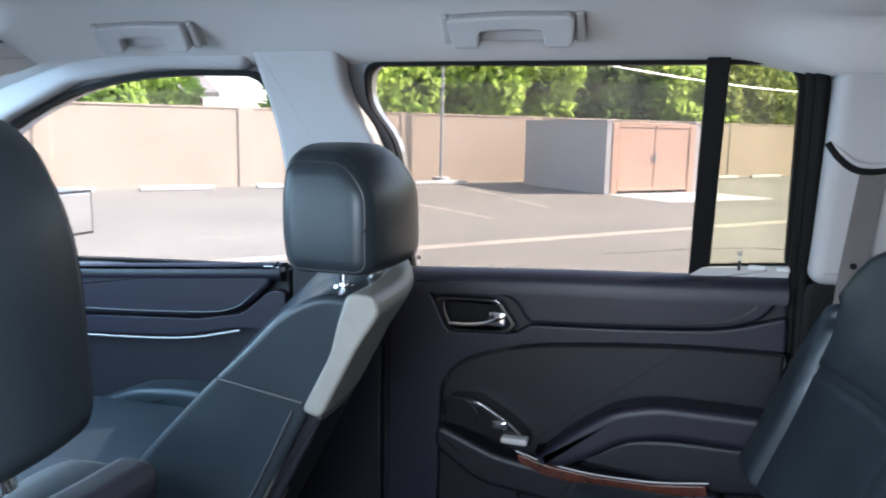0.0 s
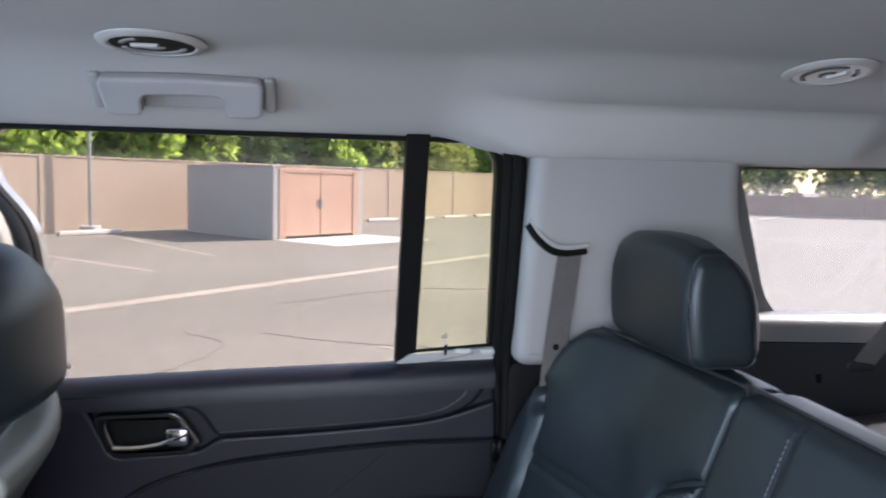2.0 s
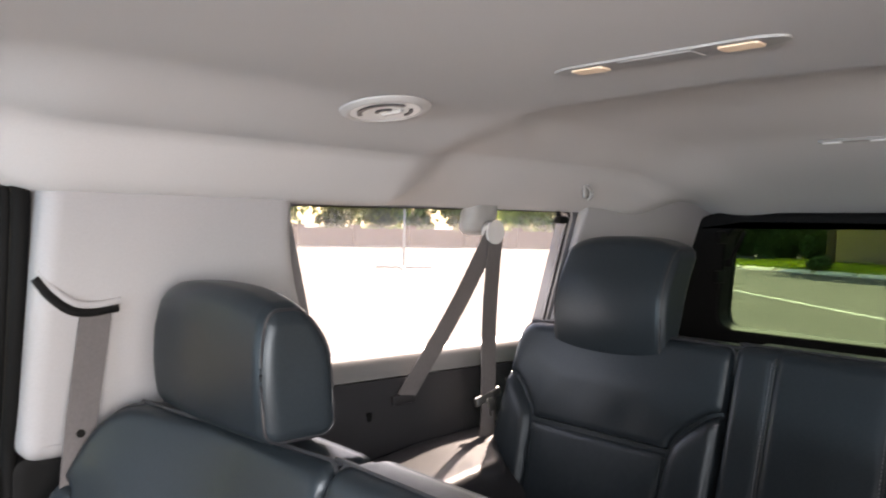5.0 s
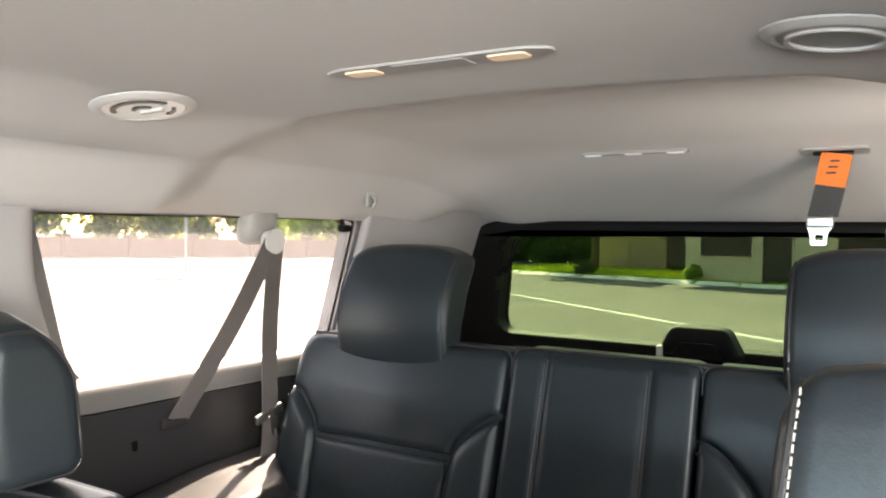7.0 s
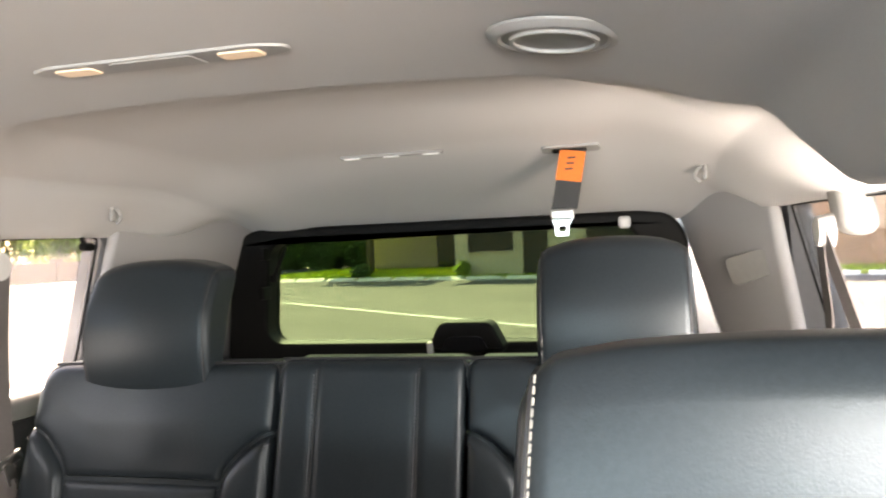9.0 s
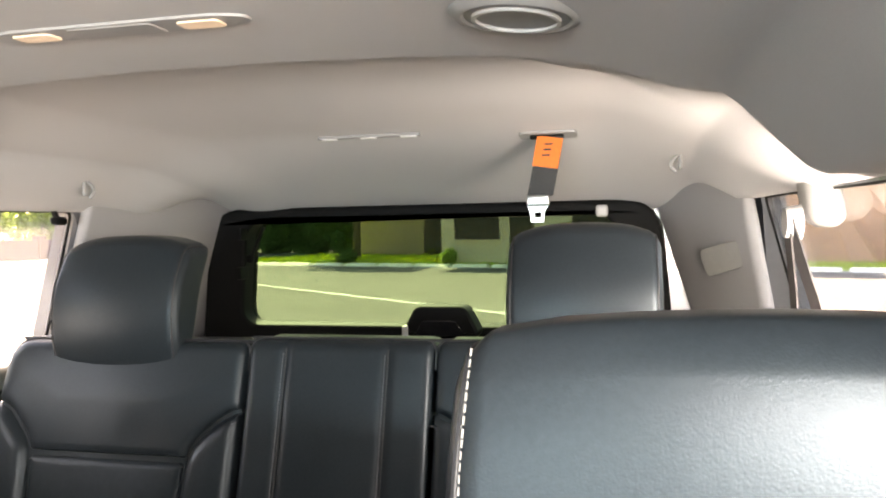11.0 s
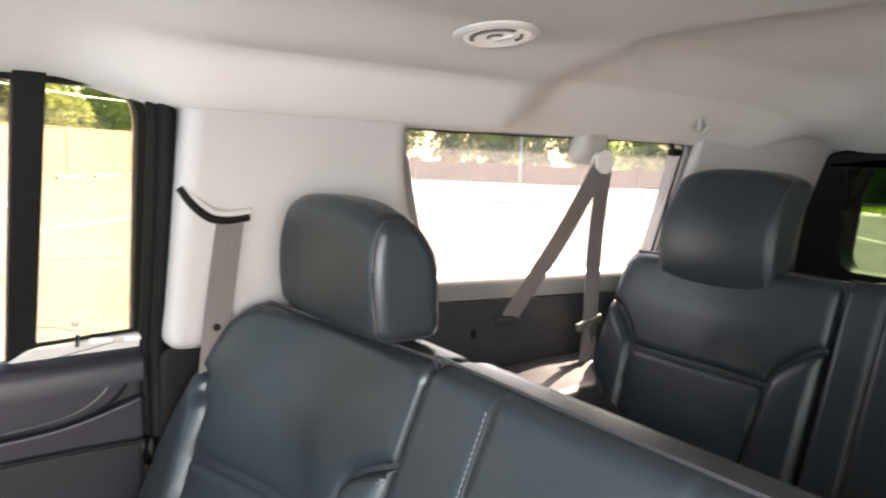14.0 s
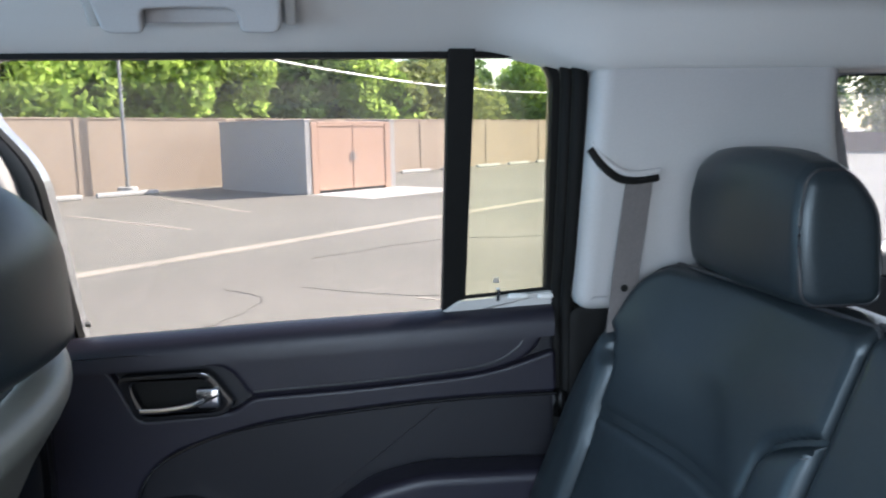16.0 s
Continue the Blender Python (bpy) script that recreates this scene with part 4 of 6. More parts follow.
def bench_back(name, x0, x1, y, z_top, z_bot, label, group, lean=0.38, thick=0.055, wings=(), seams=(), wrap=0.0, top_cut=(0.0, 0.0), round_top=0.045, wing_z=(0.107, 0.165), insert_z=0.19, puff=0.016):
    """A seat back sewn from panels; wings names the edges ('a' at x0, 'b' at x1) that carry a bolster."""
    s = thing(name, label, "car seat", group)
    w = x1 - x0
    xa, xb = ((x0 + x1) / 2 - 0.08, x1) if x1 > 0.5 else ((x0 + x1) / 2 + 0.08, x0)
    def hug(x):
        """How far the outer flank of the back comes forward."""
        return wrap * smooth(0.0, 1.0, (x - xa) / (xb - xa))
    def lay(x, out, z):
        return (x, y - 0.012 + out + lean * (z_top - z) + hug(x), z)
    a, b = x0 + top_cut[0], x1 - top_cut[1]                    # the shoulders may be narrower
    full = rounded([(a, z_top), (b, z_top), (x1, z_top - 0.20 if top_cut[1] else z_top - 0.06), (x1, z_bot), (x0, z_bot), (x0, z_top - 0.20 if top_cut[0] else z_top - 0.06)], [round_top if top_cut[0] else 0.022, round_top if top_cut[1] else 0.022, 0.15 if top_cut[1] else 0.02, 0.01, 0.01, 0.15 if top_cut[0] else 0.02], 7)
    # core behind the sewn panels
    part("core", cushion([(p[0] * 0.992 + 0.008 * (x0 + x1) / 2, p[1] - 0.004) for p in full], 0.004, 0.012, lay, cell=0.012, skirt=thick), M_LEATHER, s)
    part("back_shell", lean_part(x0 + 0.014, x1 - 0.014, y - thick + 0.006, y - thick - 0.020, z_bot, z_top - 0.03, 0.012, lean, z_top, 8), M_DARK, s, "charcoal carpeted back shell")
    def edge_x(which, z):
        """Outer edge of the back at a height."""
        side = x0 if which == "a" else x1
        cut = top_cut[0 if which == "a" else 1]
        return side + (1 if which == "a" else -1) * cut * max(0.0, min(1.0, (z - z_top + 0.20) / 0.20))
    zb = z_bot + 0.004
    def wing_line(which):
        """Inner seam of a bolster from the flank to the foot."""
        g, e1 = (1, edge_x(which, z_top - wing_z[0])) if which == "a" else (-1, edge_x(which, z_top - wing_z[0]))
        e = x0 if which == "a" else x1
        return [(e1, z_top - wing_z[0]), (e1 + g * 0.030, z_top - wing_z[0] - 0.012), (e + g * 0.066, z_top - wing_z[1] + 0.018), (e + g * 0.084, z_top - wing_z[1] - 0.004), (e + g * 0.092, z_top - insert_z - 0.01), (e + g * 0.100, z_top - 0.30), (e + g * 0.104, zb)]
    cuts = {k: curve_through(wing_line(k), 5) for k in wings}
    iz = z_top - insert_z
    if wings:
        # upper panel: the shoulders down to the bolster seams and the insert
        left = [p for p in cuts["a"] if p[1] > iz] if "a" in cuts else [(x0 + 0.001, iz)]
        right = [p for p in cuts["b"] if p[1] > iz] if "b" in cuts else [(x1 - 0.001, iz)]
        crown_pts = [p for p in full if p[1] > max(left[0][1], right[0][1])]
        upper = crown_pts + right + left[::-1]
        cx, cy = sum(p[0] for p in upper) / len(upper), sum(p[1] for p in upper) / len(upper)
        upper = sorted(set(upper), key=lambda p: math.atan2(p[1] - cy, (p[0] - cx) * 0.55))
        part("upper_panel", cushion(upper, puff, 0.015, lay, 0.007, dents=[((a + b) / 2 + 0.05, z_top - 0.10, 0.05, 0.002), ((a + b) / 2 - 0.06, iz + 0.04, 0.035, 0.0025)]), M_LEATHER, s)
        # insert
        li = [p for p in cuts["a"] if p[1] <= iz] if "a" in cuts else [(x0 + 0.001, iz - 0.002), (x0 + 0.001, zb)]
        ri = [p for p in cuts["b"] if p[1] <= iz] if "b" in cuts else [(x1 - 0.001, iz - 0.002), (x1 - 0.001, zb)]
        part("insert", cushion([(li[0][0], iz - 0.003), (ri[0][0], iz - 0.003)] + ri[1:] + li[:0:-1], puff * 0.8, 0.012, lay, 0.004), M_LEATHER2, s, "grained black leather insert")
        stitched([lay(li[0][0] + (ri[0][0] - li[0][0]) * k / 6, puff * 0.62, iz - 0.011) for k in range(7)], s, 0.006, 0.0006)
        for k in wings:
            g, e = (1, x0) if k == "a" else (-1, x1)
            c = cuts[k]
            flank = [(e + g * 0.0, zb)] + [(edge_x(k, z), z) for z in np.linspace(z_bot + 0.05, c[0][1] - 0.004, 6)]
            part("bolster", cushion([(p[0] - g * 0.002, p[1] - 0.004) for p in c] + flank, puff + 0.008, 0.020, lay, 0.004), M_LEATHER, s)
            inner = [lay(p[0] - g * 0.012, puff + 0.0045, p[1] - 0.013) for p in c[2:-2]]
            stitched(inner[::3], s, 0.006, 0.0007)
    else:
        # plain back, drawn in along its upright seams
        o = rounded([(x0 + 0.001, z_top), (x1 - 0.001, z_top), (x1 - 0.001, zb), (x0 + 0.001, zb)], [0.022, 0.022, 0.004, 0.004], 5)
        part("backrest", cushion(o, puff, 0.018, lay, 0.006, cell=0.005, grooves=[(x, 0.007, 0.0045) for x in seams]), M_LEATHER, s)
        for x in seams:
            part("seam", tube([lay(x, puff + 0.0005, z) for z in np.linspace(z_top - 0.012, zb + 0.02, 8)], 0.0011, 5), M_PIPING, s)
            stitched([lay(x + 0.005, puff + 0.0012, z) for z in np.linspace(z_top - 0.02, zb + 0.02, 6)], s, 0.006, 0.0007)
    # welt along the top edge, where front and back skins meet
    tops = [p for p in full if p[1] > z_top - 0.05]
    tops = sorted(tops, key=lambda p: p[0])
    part("top_welt", tube(curve_through([lay(px, -0.004, pz + 0.001) for px, pz in tops], 3), 0.0030, 6), M_PIPING, s, "black sewn welt")
    # rolled top between the front welt and the back shell
    part("top_roll", lean_part(a + 0.010, b - 0.010, y - 0.010, y - thick - 0.010, z_top - 0.075, z_top - 0.0015, 0.012, lean * 0.3, z_top, 8), M_LEATHER, s)
    # seat cushion
    part("seat", rbox(w, 0.50, 0.16, 0.045, 9, at=((x0 + x1) / 2, y + lean * (z_top - z_bot) + 0.17, z_bot - 0.15)), M_LEATHER, s)
    part("seat_base", rbox(w - 0.06, 0.44, max(0.05, z_bot - 0.22 - 0.615), 0.01, 2, at=((x0 + x1) / 2, y + lean * (z_top - z_bot) + 0.19, 0.615 + max(0.05, z_bot - 0.22 - 0.615) / 2)), M_DARK, s)
    return s


G2, G3 = "second row seats", "third row seats"
bench_back("rear_seat", 0.222, 0.735, -0.690, 1.400, 0.93, "black leather second row outer seat beside the door", G2, wings="ab", wrap=0.070, top_cut=(0, 0.070), round_top=0.075, wing_z=(0.110, 0.158), insert_z=0.232)
bench_back("rear_seat", -0.262, 0.219, -0.690, 1.404, 0.93, "black leather second row middle seat with plain back", G2, seams=(0.096, -0.14))
bench_back("rear_seat", -0.712, -0.268, -0.700, 1.404, 0.93, "black leather second row seat on the driver side", G2, wings="ab", wrap=0.070, top_cut=(0.05, 0), round_top=0.07)
headrest("headrest", 0.452, -0.660, 1.402, 1.577, 0.300, 0.090, "black leather second row headrest with sewn side welts", "second row headrests", lean=0.02, posts=False, R=0.020, top=0.06, drop=0.006, pinch=0.12, corner=0.008, foot=-0.20)
hr_drv = headrest("headrest", -0.520, -0.680, 1.405, 1.598, 0.345, 0.100, "black leather second row headrest with pale stitching", "second row headrests", posts=False, R=0.022, top=0.05)
stitched([(-0.3660, -0.7010, 1.580), (-0.3630, -0.6890, 1.54), (-0.3605, -0.6810, 1.49), (-0.3575, -0.6790, 1.43)], hr_drv, 0.0055, 0.0007, M_THREAD)

bench_back("third_row_seat", 0.181, 0.672, -1.500, 1.448, 1.03, "black leather third row seat beside the wheel arch", G3, thick=0.08, lean=0.30, puff=0.013, wings="ab", top_cut=(0, 0.015), round_top=0.05)
bench_back("third_row_seat", -0.150, 0.176, -1.500, 1.455, 1.03, "black leather third row middle seat with pale seams", G3, thick=0.08, lean=0.30, seams=(0.104, -0.074))
bench_back("third_row_seat", -0.668, -0.152, -1.500, 1.455, 1.03, "black leather third row seat on the driver side", G3, thick=0.08, lean=0.30, puff=0.013, wings="ab", top_cut=(0.015, 0), round_top=0.05)
headrest("headrest", 0.436, -1.505, 1.400, 1.636, 0.258, 0.090, "black leather third row headrest folded slightly forward", "third row headrests", lean=0.16, posts=False, R=0.018, top=0.01, drop=0.004, pinch=-0.30, belly=0.018, corner=0.012, foot=0.50)
headrest("headrest", -0.386, -1.505, 1.410, 1.644, 0.240, 0.090, "black leather third row headrest beside the hanging belt", "third row headrests", lean=0.16, posts=False, R=0.018, top=0.01, drop=0.004, pinch=-0.30, belly=0.018, corner=0.012, foot=0.50)


def front_seat(x0, x1, label, shell=M_SHELL_SUNLIT, shell_label="moulded back panel paled for sunlight"):
    s = thing("front_seat", label, "car seat", "front seats")
    prof = [(0.290, 1.298), (0.350, 1.235), (0.440, 1.150), (0.585, 0.995), (0.672, 0.850), (0.640, 0.740), (0.470, 0.720), (0.395, 0.850), (0.318, 0.995), (0.238, 1.150), (0.186, 1.250), (0.150, 1.328), (0.225, 1.332)]
    prof = rounded(prof, [0.05, 0.1, 0.1, 0.1, 0.06, 0.06, 0.06, 0.1, 0.1, 0.1, 0.1, 0.03, 0.03], 4)
    xi = x0 if x0 > 0 else x1                             # inner side
    def swept(x, y, z):
        u = abs(x - xi)
        return (x, y + min(0.14, 0.8 * max(0.0, u - 0.05) ** 2), z)
    def sliced(outline, a, b, bev):
        """Slices across the width, so that the back can curve."""
        return prism(outline, a, b, bevel=bev, segs=4)
    def curved(bm):
        bmesh.ops.bisect_plane(bm, geom=bm.verts[:] + bm.edges[:] + bm.faces[:], plane_co=(0, 0, 0), plane_no=(1, 0, 0))
        for k in range(1, 9):
            bmesh.ops.bisect_plane(bm, geom=bm.verts[:] + bm.edges[:] + bm.faces[:], plane_co=(x0 + (x1 - x0) * k / 9, 0, 0), plane_no=(1, 0, 0))
        for v in bm.verts:
            v.co = Vector(swept(*v.co))
        return bm
    part("backrest", curved(sliced(prof, x0, x1, 0.014)), M_LEATHER, s)
    # Upper panel and edge strip take the grey lightened for sunlight.
    upper = [(0.176, 1.337), (0.192, 1.290), (0.204, 1.240), (0.254, 1.142), (0.221, 1.132), (0.163, 1.246), (0.122, 1.310), (0.132, 1.336)]
    lower = [(0.263, 1.138), (0.338, 0.995), (0.414, 0.850), (0.48, 0.725), (0.43, 0.715), (0.372, 0.842), (0.298, 0.987), (0.224, 1.130)]
    part("back_shell", curved(sliced(rounded(upper, 0.014, 3), x0 - 0.003, x1 + 0.003, 0.008)), shell, s, shell_label)
    part("lower_shell", curved(sliced(rounded(lower, 0.008, 3), x0 + 0.016, x1 - 0.016, 0.006)), M_DARK, s, "charcoal lower back panel")
    part("shell_edge", tube(curve_through([(x0 + 0.010, 0.262, 1.118), (x0 + 0.010, 0.335, 0.975), (x0 + 0.010, 0.412, 0.83)], 6), 0.006, 8), M_SHELL_SUNLIT, s, "edge strip paled for sunlight")
    part("side_seam", tube(curve_through([(x0 - 0.001, 0.405, 1.178), (x0 - 0.003, 0.330, 1.168), (x0 - 0.001, 0.252, 1.155)], 6), 0.0028, 6), M_PIPING, s)
    part("edge_seam", tube(curve_through([(x0 - 0.001, 0.268, 1.140), (x0 - 0.001, 0.340, 0.995), (x0 + 0.0, 0.415, 0.86)], 6), 0.0026, 6), M_PIPING, s)
    part("seat", rbox(x1 - x0, 0.56, 0.20, 0.06, 9, at=((x0 + x1) / 2, 0.82, 0.82)), M_LEATHER, s)
    part("seat_base", rbox(x1 - x0 - 0.06, 0.46, 0.10, 0.02, 3, at=((x0 + x1) / 2, 0.80, 0.665)), M_DARK, s)
    # Bright metal strip added for sunlight along the lower edge.
    part("handle", tube(curve_through([(x0 + 0.03, 0.30, 1.00), (x0 + 0.02, 0.33, 0.93), (x0 + 0.03, 0.37, 0.86)], 5), 0.008, 8), M_STEEL, s, "bright strip for the sunlit edge")
    return s


front_seat(0.205, 0.700, "black leather front passenger seat, back panel paled for sunlight")
drv = front_seat(-0.700, -0.205, "black leather driver seat with charcoal back panel", M_DARK, "charcoal moulded back panel")
drv.matrix_basis = pose(0, 0.075, -0.095)
headrest("headrest", 0.352, 0.303, 1.355, 1.558, 0.255, 0.165, "black leather front passenger headrest on chrome posts", "front headrests", lean=-0.02, back_round=0.018, R=0.026, top=0.10, drop=0.008, corner=0.012)
headrest("headrest", -0.385, 0.365, 1.290, 1.590, 0.285, 0.160, "black leather driver headrest on chrome posts", "front headrests", lean=-0.02, back_round=0.028, R=0.028, top=0.13, drop=0.008)

# centre console lid between the front seats
con = thing("centre_console", "black leather topped console between front seats", "console")
part("body", rbox(0.24, 0.62, 0.37, 0.03, 5, at=(0.0, 0.80, 0.80)), M_DARK, con)
part("lid", rbox(0.25, 0.42, 0.075, 0.022, 8, at=(0.0, 0.695, 1.012)), M_LEATHER, con, "padded leather lid")
part("lid_welt", tube([(-0.1245, 0.51, 1.030), (-0.1245, 0.88, 1.030)], 0.0028, 6), M_PIPING, con)
part("lid_welt", tube([(0.1245, 0.51, 1.030), (0.1245, 0.88, 1.030)], 0.0028, 6), M_PIPING, con)

# ---------------------------------------------------------------- overhead fittings
def air_vent(x, y, r, ring_mat, core_mat, blade_mat, label, turn=0, louvre=True):
    slope = math.degrees(math.atan2(roof_z(x - 0.03, y) - roof_z(x + 0.03, y), 0.06)) * 0.65
    v = thing("ceiling_vent", label, "air vent", "ceiling vents", at=pose(x, y, roof_z(x, y) - 0.003, 0, slope, 0) @ pose(0, 0, 0, 0, 0, turn))
    part("bezel", ring(r * 0.76, r, 0.006), ring_mat, v)
    part("well", cyl(r * 0.77, r * 0.77, 0.006, 36, at=(0, 0, -0.0015)), core_mat, v)
    if louvre:
        for k, (r0, r1, a0, a1) in enumerate(((0.52, 0.62, 195, 345), (0.52, 0.60, 20, 70), (0.14, 0.23, 200, 340))):
            A = [(r * r1 * math.cos(radians(q)), r * r1 * math.sin(radians(q))) for q in np.linspace(a0, a1, 14)]
            B = [(r * r0 * math.cos(radians(q)), r * r0 * math.sin(radians(q))) for q in np.linspace(a1, a0, 14)]
            part("blade", prism(A + B, -0.0065, -0.0035, "z"), blade_mat, v)
        part("tab", rbox(r * 0.5, r * 0.14, 0.006, 0.002, 3, at=(r * 0.12, r * 0.1, -0.006)), ring_mat, v)
    else:
        part("inner_ring", ring(r * 0.60, r * 0.70, 0.0075), M_RING, v)
    return v


air_vent(0.424, 0.026, 0.068, M_RING, M_BLACK, M_GREYVENT, "round air vent with dark blades in headliner", 90)
air_vent(0.384, -0.888, 0.062, M_RING, M_MARK, M_SIDE, "round pale air vent with dark blade gaps", 200)
air_vent(-0.364, -0.924, 0.055, M_RINGDK, M_GREYVENT, M_GREYVENT, "round grey ceiling speaker with pale inner ring", 0, louvre=False)

dome = thing("dome_lamp", "long grey dome lamp with two lit lenses", "ceiling lamp", at=pose(-0.030, -0.886, roof_z(0, -0.886) + 0.001))
part("housing", prism(rounded([(-0.122, -0.008), (-0.098, -0.018), (0.098, -0.018), (0.122, -0.008), (0.122, 0.008), (0.098, 0.018), (-0.098, 0.018), (-0.122, 0.008)], 0.008), -0.0035, 0.004, "z", 0.002, 2), M_RINGDK, dome)
for s in (-1, 1):
    part("lens", prism(rounded([(s * 0.060, -0.0105), (s * 0.098, -0.0105), (s * 0.098, 0.0105), (s * 0.060, 0.0105)], 0.006), -0.0052, -0.002, "z", 0.0015, 2), M_LENS, dome, "lit warm white lens")
part("switch_plate", prism(rounded([(-0.04, -0.015), (0.04, -0.015), (0.04, 0.015), (-0.04, 0.015)], 0.005), -0.0045, -0.002, "z", 0.0008, 1), M_RINGDK, dome)

slot = thing("ceiling_lamp_strip", "thin ceiling trim strip with three bright marks", "ceiling trim", at=pose(0.058, -1.81, roof_z(0.05, -1.81) - 0.002, math.degrees(math.atan2(roof_z(0.05, -1.80) - roof_z(0.05, -1.82), 0.02)), 0, 0))
part("strip", prism(rounded([(-0.11, -0.007), (0.11, -0.007), (0.11, 0.007), (-0.11, 0.007)], 0.004), -0.004, 0.002, "z", 0.001, 1), M_GREYVENT, slot)
for u in (-0.085, 0.0, 0.085):
    part("mark", rbox(0.034, 0.008, 0.003, 0.001, 2, at=(u, 0, -0.0045)), M_MARK, slot, "bright white mark")


def grab_handle(y0, y1, x, label):
    ym, z = (y0 + y1) / 2, roof_z(x, (y0 + y1) / 2)
    h = thing("grab_handle", label, "grab handle", "grab handles", at=pose(x, ym, z, 0, 52, 0))
    L = y1 - y0
    o = [(0.030, -L / 2 + 0.016), (-0.030, -L / 2 + 0.010), (-0.034, 0), (-0.030, L / 2 - 0.010), (0.030, L / 2 - 0.016), (0.030, L / 2 - 0.066), (-0.004, L / 2 - 0.068), (-0.006, 0), (-0.004, -L / 2 + 0.068), (0.030, -L / 2 + 0.066)]
    part("grip", prism(rounded(o, [0.014, 0.014, 0.02, 0.014, 0.014, 0.010, 0.012, 0.02, 0.012, 0.010], 5), -0.040, -0.018, "z", 0.006, 3), M_TRIM, h)
    part("backing", rbox(0.070, L + 0.004, 0.010, 0.004, 5, at=(0.0, 0, -0.001)), M_TRIM, h)
    for s in (-1, 1):
        part("foot", rbox(0.052, 0.030, 0.024, 0.006, 4, at=(0.0, s * (L / 2 - 0.036), -0.010)), M_TRIM, h)
        part("end_cap", rbox(0.058, 0.016, 0.026, 0.005, 4, at=(0.0, s * (L / 2 - 0.004), -0.012)), M_GREYVENT, h, "grey end recess")
    return h


grab_handle(-0.115, 0.135, 0.560, "pale grey grab handle above the rear door")
grab_handle(0.66, 0.90, 0.560, "pale grey grab handle above the front door")


def coat_hook(x, y, z, s):
    h = thing("coat_hook", "small grey coat hook on headliner edge", "hook", "coat hooks", at=pose(x, y, z))
    part("plate", rbox(0.008, 0.020, 0.045, 0.004, 4), M_GREYVENT, h)
    part("hook", tube(curve_through([(-s * 0.002, 0, 0.006), (-s * 0.014, 0, -0.002), (-s * 0.018, 0, -0.016), (-s * 0.008, 0, -0.026)], 5), 0.0035, 8), M_GREYVENT, h)


coat_hook(0.626, -1.677, 1.740, 1)
coat_hook(-0.561, -1.893, 1.767, -1)
knob = thing("window_latch", "small black latch knob at quarter window top", "latch")
part("knob", rbox(0.022, 0.032, 0.018, 0.007, 5, at=(side_x(1.668) - 0.022, -1.690, 1.668)), M_BLACK, knob)
part("pin", tube([(side_x(1.668) - 0.02, -1.690, 1.668), (side_x(1.70), -1.690, 1.690)], 0.006, 8), M_BLACK, knob)
jack = thing("trim_slot", "small black recess in the side trim", "trim slot")
part("recess", rbox(0.006, 0.014, 0.034, 0.003, 4, at=(0.7565, -1.160, 1.262)), M_BLACK, jack)

# sun visor at the front header
visor = thing("sun_visor", "pale grey folded sun visor at windscreen", "sun visor")
part("flap", prism(rounded([(0.10, 1.768), (0.585, 1.750), (0.672, 1.737), (0.664, 1.726), (0.60, 1.698), (0.50, 1.668), (0.10, 1.655)], [0.02, 0.05, 0.004, 0.004, 0.05, 0.05, 0.02]), 1.146, 1.162, "y", bevel=0.004, warp=lambda x, y, z: (x, y + 0.12 * (1.75 - z), z)), M_RING, visor)
# Black rod stands in for the dark gap above the flap.
part("gap_rod", tube([(0.12, 1.154, 1.772), (0.585, 1.154, 1.755), (0.672, 1.154, 1.742)], 0.0035, 8), M_BLACK, visor, "dark rod for the gap above")

# ---------------------------------------------------------------- belts
outlet = thing("belt_outlet", "black curved belt slot in pillar trim", "belt slot")
inx = side_x(1.55) - 0.0965
pts = [(inx + 0.004, -0.536, 1.572), (inx - 0.001, -0.553, 1.548), (inx - 0.002, -0.578, 1.528), (inx - 0.001, -0.605, 1.523), (inx + 0.002, -0.642, 1.527)]
part("slot", tube(curve_through(pts, 8), 0.0062, 8), M_BLACK, outlet)
part("lip", tube([(p[0] + 0.002, p[1] - 0.004, p[2] + 0.010) for p in curve_through(pts, 8)], 0.0055, 8), M_TRIM, outlet, "grey moulded lip")
belt = thing("seat_belt", "taupe second row belt from pillar slot", "seat belt", "belts")
part("webbing", strip(curve_through([(inx - 0.002, -0.612, 1.526), (inx + 0.010, -0.607, 1.45), (inx + 0.024, -0.600, 1.35), (inx + 0.030, -0.592, 1.22), (inx + 0.03, -0.585, 1.0)], 6), (0, 1, -0.1), 0.043, 0.0022), M_BELT, belt)
part("stop_button", cyl(0.006, 0.006, 0.004, 14, at=(inx + 0.0235, -0.600, 1.352), rot=Matrix.Rotation(radians(90), 3, 'Y')), M_BLACK, belt, "small black stop button")


